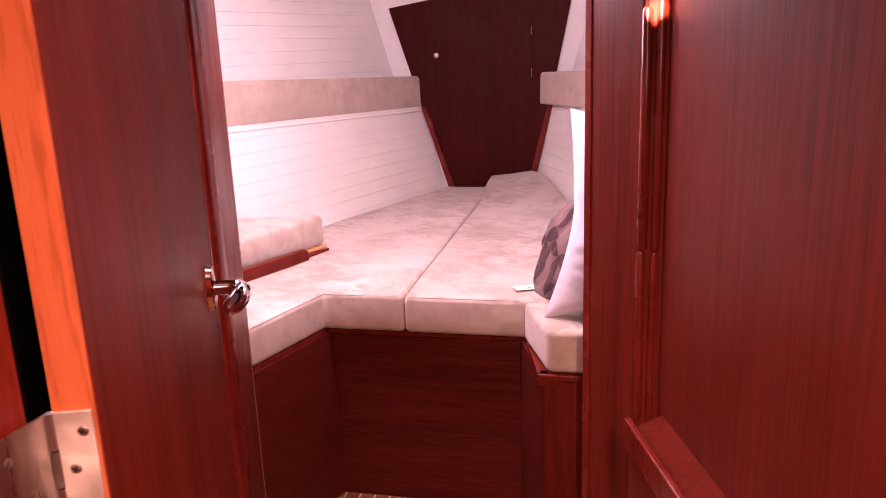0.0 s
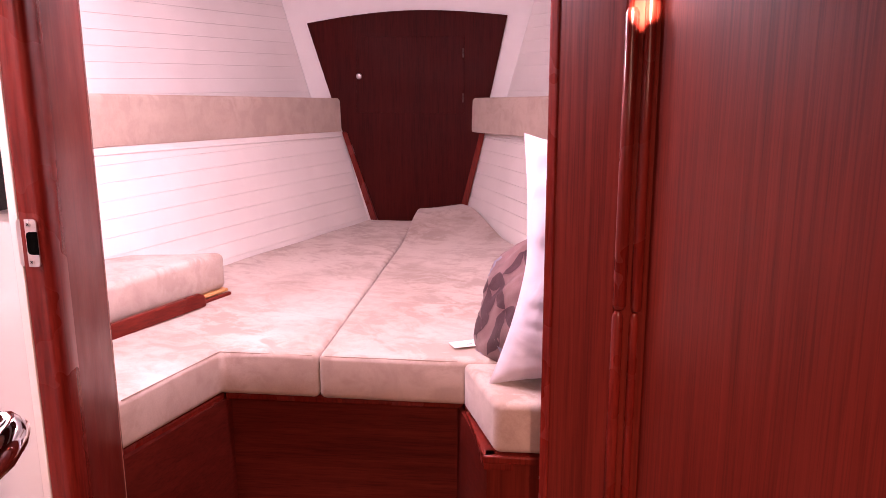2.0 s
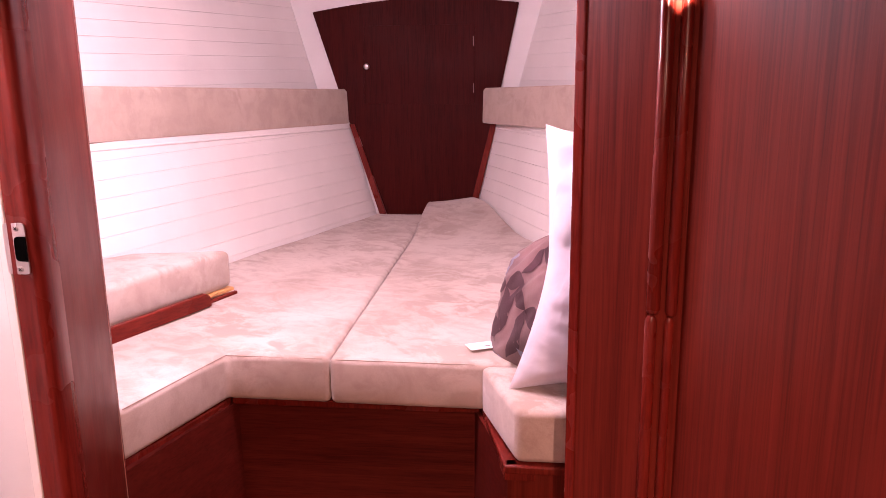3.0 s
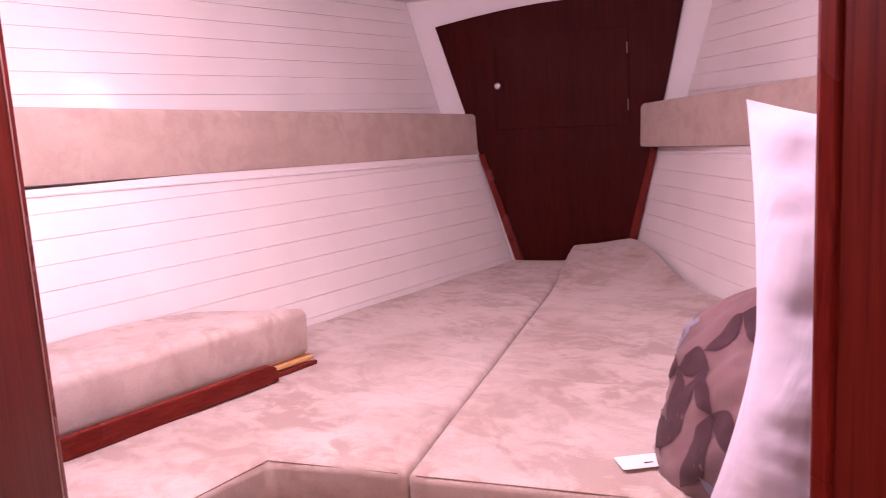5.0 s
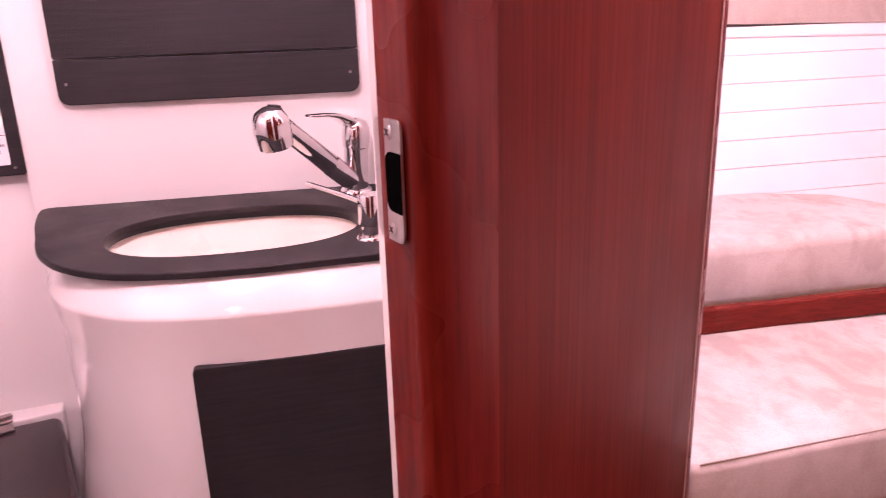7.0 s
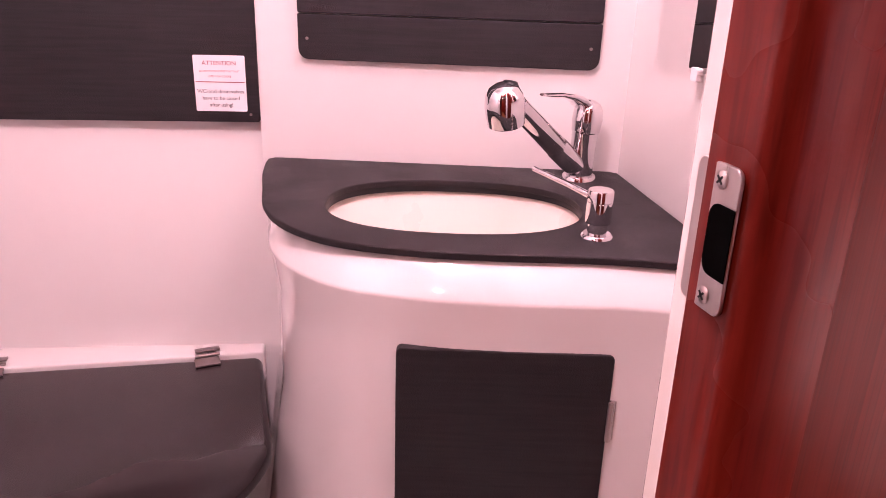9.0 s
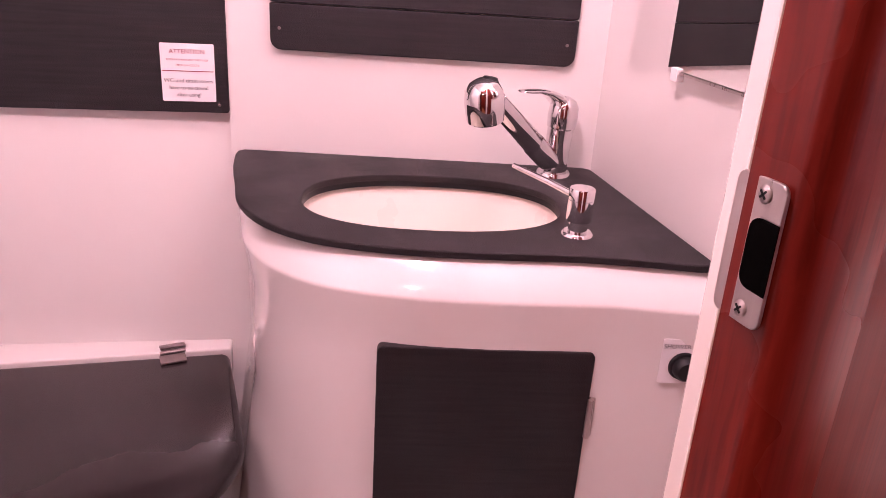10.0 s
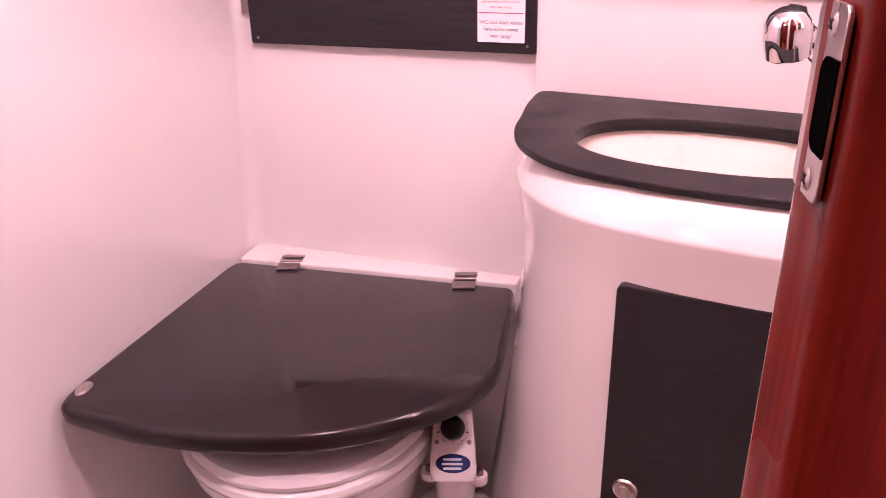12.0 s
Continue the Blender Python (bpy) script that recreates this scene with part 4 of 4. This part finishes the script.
tap = tagged(thing("basin_mixer_tap"), "polished chrome mixer tap with a pull-out spray head", "tap")
TB = Vector((-0.945, 1.560, 0.842))
part("base", lathe([(0, 0.006), (0.024, 0.006), (0.0255, 0.004), (0.026, 0)], Matrix.Translation(TB), 32), chrome, tap, "", True)
col = part("column", lathe([(0.0, 0.0), (0.0195, 0.0), (0.0190, 0.05), (0.0195, 0.068), (0.0212, 0.070), (0.0212, 0.072), (0.0225, 0.086), (0.0215, 0.100), (0.016, 0.110), (0.006, 0.115), (0, 0.116)], Matrix.Translation(TB + Vector((0, 0, 0.005))) @ pose(0, 0, 0, -2, 3, 0), 32), chrome, tap, "", True)
SH = Vector((-0.862, 1.411, 0.979))
sp0 = TB + Vector((0.006, -0.012, 0.022))
dirs = (SH - sp0)
part("spout", tube([sp0 + dirs * k for k in (0.0, 0.12, 0.30, 0.31, 0.33, 0.34, 0.7, 0.94)], [0.0165, 0.017, 0.0172, 0.0160, 0.0160, 0.0170, 0.0155, 0.0150], 24), chrome, tap, "angled chrome spout", True)
head = part("spray_head", lathe([(0, 0.030), (0.010, 0.029), (0.019, 0.024), (0.025, 0.014), (0.027, 0.0), (0.0262, -0.012), (0.0245, -0.0262), (0.0225, -0.0278), (0.020, -0.0275), (0, -0.0275)], Matrix.Translation(SH + Vector((0.003, -0.010, -0.006))) @ pose(0, 0, 0, 10, 6, 0), 32), chrome, tap, "chrome spray head", True)
part("spray_button", lathe([(0, 0.006), (0.009, 0.005), (0.012, 0)], Matrix.Translation(SH + Vector((0.002, -0.004, 0.020))) @ pose(0, 0, 0, -8, 0, 0), 20), black_plastic, head, "black spray button", True)
lv = TB + Vector((0.0, 0.0, 0.112))
tip = Vector((-0.877, 1.462, 0.982))


def lever_blade():
    bm = bmesh.new()
    d = (tip - lv)
    side = Vector((-d.y, d.x, 0)).normalized()
    rows = []
    for k, (u, w, th, lift) in enumerate(((-0.14, 0.014, 0.014, -0.010), (0.0, 0.0185, 0.020, -0.004), (0.18, 0.0165, 0.016, 0.003), (0.40, 0.012, 0.010, 0.006), (0.65, 0.0095, 0.007, 0.005), (0.9, 0.0095, 0.006, 0.001), (1.0, 0.006, 0.004, 0.0))):
        c = lv + d * u + Vector((0, 0, lift))
        rows.append([bm.verts.new(c + side * w * math.cos(a) + Vector((0, 0, 1)) * th / 2 * math.sin(a)) for a in [i * math.pi / 6 for i in range(12)]])
    for a, b in zip(rows, rows[1:]):
        for k in range(12):
            bm.faces.new((a[k], a[(k + 1) % 12], b[(k + 1) % 12], b[k]))
    bm.faces.new(rows[0])
    bm.faces.new(rows[-1])
    return bm


part("lever", lever_blade(), chrome, tap, "flat chrome lever", True)

soap = tagged(thing("soap_dispenser"), "polished chrome pump dispenser on the basin top", "dispenser")
SB = Vector((-0.704, 1.470, 0.842))
part("flange", lathe([(0, 0.004), (0.017, 0.004), (0.0195, 0.002), (0.020, 0)], Matrix.Translation(SB), 28), chrome, soap, "", True)
part("barrel", lathe([(0.0, 0), (0.0118, 0.003), (0.0118, 0.0175), (0.0150, 0.0178), (0.0156, 0.0190), (0.0156, 0.0440), (0.0148, 0.0446), (0.0156, 0.0452), (0.0156, 0.0570), (0.0146, 0.0585), (0, 0.0588)], Matrix.Translation(SB), 28), chrome, soap, "", True)
part("nozzle", tube([SB + Vector(p) for p in ((-0.012, -0.004, 0.046), (-0.05, -0.020, 0.052), (-0.098, -0.046, 0.060))], [0.0042, 0.0038, 0.0034], 12), chrome, soap, "thin chrome nozzle", True)

# dark locker doors on the hull side
locker_a = tagged(thing("wall_locker"), "dark grey laminate locker door with a notice on it", "locker")
A0, A1 = Vector((-1.273, 0.594)), Vector((-1.174, 1.107))
am = frame_on(A0, A1)
aw = (A1 - A0).length
da = part("door", plate(am @ pose(aw / 2, -0.002, 1.246), rounded_rect(aw, 0.70, 0.004), 0.014, 0.0012), laminate, locker_a)
for u, z in ((0.014, 0.906), (aw - 0.014, 0.908)):
    part("screw", lathe([(0, 0.001), (0.0018, 0.0008), (0.0024, 0)], am @ pose(u, -0.016, z, 90), 12), dull_steel, da, "", True)
hl = part("hinge", box(0, 0, 0, 0.016, 0.012, 0.030, 0.002), dull_steel, da, "small dark hinge")
hl.matrix_world = am @ pose(-0.008, -0.008, 0.962)
notice = part("notice", plate(am @ pose(aw - 0.0575, -0.0165, 0.956), rounded_rect(0.078, 0.086, 0.002), 0.0006), paper_white, da, "white printed notice")
nm = am @ pose(aw - 0.0575, -0.0178, 0.956, 90)
lettering("ATTENTION", 0.0092, nm @ pose(0, 0.031, 0), ink_red, notice)
lettering("BEFORE PUMPING OUT THE TOILET", 0.0038, nm @ pose(0, 0.019, 0), ink_red, notice)
lettering("OPEN SEA-COCKS", 0.0042, nm @ pose(0, 0.011, 0), ink_red, notice)
lettering("WC-and drain valves", 0.0084, nm @ pose(0, -0.012, 0), ink_dark, notice)
lettering("have to be closed", 0.0080, nm @ pose(0, -0.0225, 0), ink_dark, notice)
lettering("after using!", 0.0080, nm @ pose(0, -0.033, 0), ink_dark, notice)
part("divider", plate(am @ pose(aw - 0.0575, -0.0174, 0.9585), rounded_rect(0.074, 0.0012, 0.0004, 2), 0.0003), ink_red, notice)

locker_b = tagged(thing("wall_cabinet"), "dark grey laminate cabinet front above the basin", "cabinet")
B0, B1 = Vector((-1.1445, 1.170)), Vector((-0.9885, 1.596))
bmx = frame_on(B0, B1)
bw = (B1 - B0).length
part("lower_rail", plate(bmx @ pose(bw / 2, 0.000, 1.0310), rounded_rect(bw, 0.0665, 0.016, 5, (1, 0, 0, 1)), 0.016, 0.0012), laminate, locker_b)
part("door", plate(bmx @ pose(bw / 2, 0.000, 1.336), rounded_rect(bw, 0.54, 0.004), 0.016, 0.0012), laminate, locker_b)
for u in (0.014, bw - 0.014):
    part("screw", lathe([(0, 0.001), (0.0019, 0.0008), (0.0025, 0)], bmx @ pose(u, -0.016, 1.029, 90), 12), dull_steel, locker_b, "", True)

# mirror on the forward wall
mirror = tagged(thing("wall_mirror"), "frameless mirror held by small white clips", "mirror")
fm = frame_on((-0.985, 1.6415), FW1)
fm = fm @ pose(0.47, -0.005, 0, 0, 0, 1.2) @ pose(-0.47, 0, 0)
part("glass", plate(fm @ pose(0.47, -0.003, 1.235), rounded_rect(0.46, 0.40, 0.002, 2), 0.004), mirror_glass, mirror)
for u in (0.262, 0.672):
    part("clip", plate(fm @ pose(u, -0.001, 1.030), rounded_rect(0.016, 0.016, 0.002), 0.010, 0.001), paper_white, mirror, "small white plastic clip")
part("clip", plate(fm @ pose(0.702, -0.001, 1.245), rounded_rect(0.012, 0.016, 0.002), 0.010, 0.001), paper_white, mirror, "small white plastic clip")
part("bottom_bar", plate(fm @ pose(0.47, -0.001, 1.0325), rounded_rect(0.45, 0.003, 0.001, 2), 0.008), steel, mirror, "thin steel bar")

# toilet with a gloss board over it
lid_line = [(-1.150, 0.568), (-1.142, 0.553), (-1.120, 0.546), (-0.905, 0.5175), (-0.730, 0.4945)] + smooth_line([(-0.700, 0.494), (-0.674, 0.505), (-0.658, 0.560), (-0.643, 0.631), (-0.639, 0.749), (-0.657, 0.863), (-0.700, 0.956), (-0.762, 1.034), (-0.823, 1.072), (-0.862, 1.080)], 4) + [(-1.095, 1.082), (-1.101, 1.072)]
lid = tagged(thing("toilet_board"), "glossy dark grey hinged board over the toilet", "toilet board")
part("board", prism(lid_line, 0.473, 0.505, 0.011, 4, 50), gloss_grey, lid, "", True)
for c in ((-1.150, 0.663), (-1.112, 0.994)):
    h1 = part("hinge", box(0, 0, 0, 0.026, 0.040, 0.003, 0.0008), dull_steel, lid, "small steel hinge")
    h1.matrix_world = pose(c[0] + 0.019, c[1], 0.507, 0, 0, 6)
    k1 = part("knuckle", tube([(0, -0.020, 0), (0, 0.020, 0)], 0.0035, 10), dull_steel, h1, "", True)
    k1.matrix_world = pose(c[0], c[1], 0.509, 0, 0, 6)
    l1 = part("upper_leaf", box(0, 0, 0, 0.003, 0.040, 0.018, 0.0008), dull_steel, h1)
    l1.matrix_world = pose(c[0] - 0.014, c[1], 0.5125, 0, 78, 6)
part("catch", lathe([(0, 0.004), (0.006, 0.004), (0.011, 0.003), (0.013, 0)], pose(-0.716, 0.513, 0.505) @ Matrix.Diagonal((1.3, 0.75, 1, 1)), 20), steel, lid, "oval steel catch", True)

ledge = tagged(thing("heads_ledge"), "white moulded ledge behind the toilet board", "ledge", kind="structure")
part("ledge", prism([(-1.250, 0.569), (-1.153, 0.560), (-1.103, 1.085), (-1.19, 1.10)], 0.45, 0.509, 0.004, 3), gelcoat, ledge, "", True)

lid.location.z = ledge.location.z = 0.007
wc = tagged(thing("toilet"), "white porcelain marine toilet under the board", "toilet")
WCX, WCY = -0.855, 0.792


def oval(profile, x, y, sx, sy):
    return lathe(profile, pose(x, y, 0) @ Matrix.Diagonal((sx, sy, 1, 1)), 40)


part("lid", oval([(0, 0.432), (0.15, 0.431), (0.168, 0.427), (0.174, 0.418), (0.172, 0.410), (0, 0.410)], WCX, WCY, 1.20, 1.10), porcelain, wc, "white seat lid", True)
part("seat", oval([(0, 0.409), (0.168, 0.409), (0.177, 0.404), (0.179, 0.396), (0.176, 0.388), (0, 0.388)], WCX, WCY, 1.20, 1.10), porcelain, wc, "white seat", True)
part("bowl", oval([(0, 0.386), (0.160, 0.386), (0.172, 0.380), (0.172, 0.362), (0.158, 0.350), (0.150, 0.30), (0.125, 0.20), (0.10, 0.12), (0.095, 0.02), (0.11, FLOOR + 0.002), (0, FLOOR + 0.002)], WCX, WCY, 1.18, 1.10), porcelain, wc, "", True)

wc.location.z = 0.012
tpump = tagged(thing("toilet_hand_pump"), "white toilet hand pump with a black knob", "pump")
PX, PY = -0.815, 1.016
part("cylinder", lathe([(0, FLOOR), (0.045, FLOOR), (0.045, FLOOR + 0.02), (0.030, FLOOR + 0.03), (0.028, 0.29), (0.030, 0.31), (0.030, 0.362), (0, 0.362)], pose(PX, PY, 0), 24), porcelain, tpump, "", True)
PM = pose(PX + 0.012, PY, 0.397, 0, 0, 97) @ pose(0, 0, 0, -24)


def pump_head():
    """A box with rounded corners, wide at its badge and narrower towards the knob."""
    bm = bmesh.new()
    rows = []
    for z, w, d0, d1 in ((-0.046, 0.026, -0.016, 0.016), (-0.044, 0.031, -0.022, 0.020), (-0.030, 0.0335, -0.025, 0.022), (0.0, 0.032, -0.024, 0.022), (0.050, 0.0275, -0.020, 0.020), (0.056, 0.024, -0.014, 0.016)):
        r = 0.008
        ring = []
        for cx, cy, a0 in ((w - r, d1 - r, 0), (r - w, d1 - r, 90), (r - w, d0 + r, 180), (w - r, d0 + r, 270)):
            for k in range(4):
                th = radians(a0 + 30 * k)
                ring.append(bm.verts.new(PM @ Vector((cx + r * math.cos(th), cy + r * math.sin(th), z))))
        rows.append(ring)
    for p, q in zip(rows, rows[1:]):
        for k in range(16):
            bm.faces.new((p[k], p[(k + 1) % 16], q[(k + 1) % 16], q[k]))
    bm.faces.new(rows[0][::-1])
    bm.faces.new(rows[-1])
    return bm


hd = part("pump_head", pump_head(), porcelain, tpump, "white tapering pump head", True)
collar = part("knob_collar", lathe([(0, 0.004), (0.022, 0.004), (0.0235, 0.002), (0.0235, 0), (0, 0)], PM @ pose(0, -0.021, 0.034, 86), 28), porcelain, tpump, "white dial ring", True)
for k in range(5):
    th = radians(200 + 35 * k)
    part("dial_mark", plate(PM @ pose(0.0215 * math.cos(th), -0.0255, 0.034 + 0.0215 * math.sin(th), 0, 90 - (200 + 35 * k), 0), rounded_rect(0.0016, 0.005, 0.0005, 1), 0.0005), ink_dark, collar)
part("knob", lathe([(0, 0.022), (0.012, 0.021), (0.016, 0.017), (0.0175, 0.008), (0.0165, 0.0), (0, 0.0)], PM @ pose(0, -0.025, 0.034, 86), 24), black_plastic, tpump, "black turning knob", True)
badge = lathe([(0, 0.0016), (0.0235, 0.0016), (0.025, 0.0)], PM @ pose(0, -0.0245, -0.018, 91) @ Matrix.Diagonal((1, 0.56, 1, 1)), 28)
bd = part("badge", badge, badge_blue, tpump, "blue oval badge")
for z, w in ((0.0065, 0.026), (0.0, 0.030), (-0.0065, 0.026)):
    part("badge_bar", plate(PM @ pose(-0.001, -0.0266, -0.018 + z), rounded_rect(w, 0.0032, 0.0008, 2), 0.0004), badge_silver, bd)
for u, w in ((-0.023, 0.012), (0.023, 0.012)):
    part("screw", lathe([(0, 0.002), (0.003, 0.002), (0.0035, 0)], PM @ pose(u, -0.0225, w, 88), 10), dull_steel, hd, "", True)
neck = part("flange", lathe([(0, 0.262), (0.052, 0.262), (0.055, 0.266), (0.055, 0.274), (0.050, 0.280), (0.034, 0.284), (0, 0.284)], pose(PX, PY, 0) @ Matrix.Diagonal((0.85, 1.1, 1, 1)), 28), porcelain, tpump, "white bolted flange", True)
for a0 in (-55, 20, 75, 140):
    part("bolt", lathe([(0, 0.008), (0.005, 0.008), (0.006, 0.006), (0.006, 0)], pose(PX + 0.038 * math.cos(radians(a0)), PY + 0.050 * math.sin(radians(a0)), 0.279), 6), dull_steel, neck)
for k in (-1, 1):
    lug = part("lug", lathe([(0, 0.348), (0.013, 0.348), (0.014, 0.345), (0.014, 0.336), (0, 0.334)], pose(PX + 0.008, PY + 0.036 * k, 0), 14), porcelain, tpump, "", True)
    part("bolt", lathe([(0, 0.356), (0.005, 0.356), (0.006, 0.352), (0.006, 0.347)], pose(PX + 0.008, PY + 0.038 * k, 0), 6), dull_steel, lug)

# ---- lamps ----
first = None
# added fittings, one over each unseen lamp
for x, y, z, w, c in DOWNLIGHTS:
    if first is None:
        first = tagged(thing("ceiling_downlight"), "added round steel ceiling downlight with a glowing lens, out of view", "ceiling light", "ceiling downlights")
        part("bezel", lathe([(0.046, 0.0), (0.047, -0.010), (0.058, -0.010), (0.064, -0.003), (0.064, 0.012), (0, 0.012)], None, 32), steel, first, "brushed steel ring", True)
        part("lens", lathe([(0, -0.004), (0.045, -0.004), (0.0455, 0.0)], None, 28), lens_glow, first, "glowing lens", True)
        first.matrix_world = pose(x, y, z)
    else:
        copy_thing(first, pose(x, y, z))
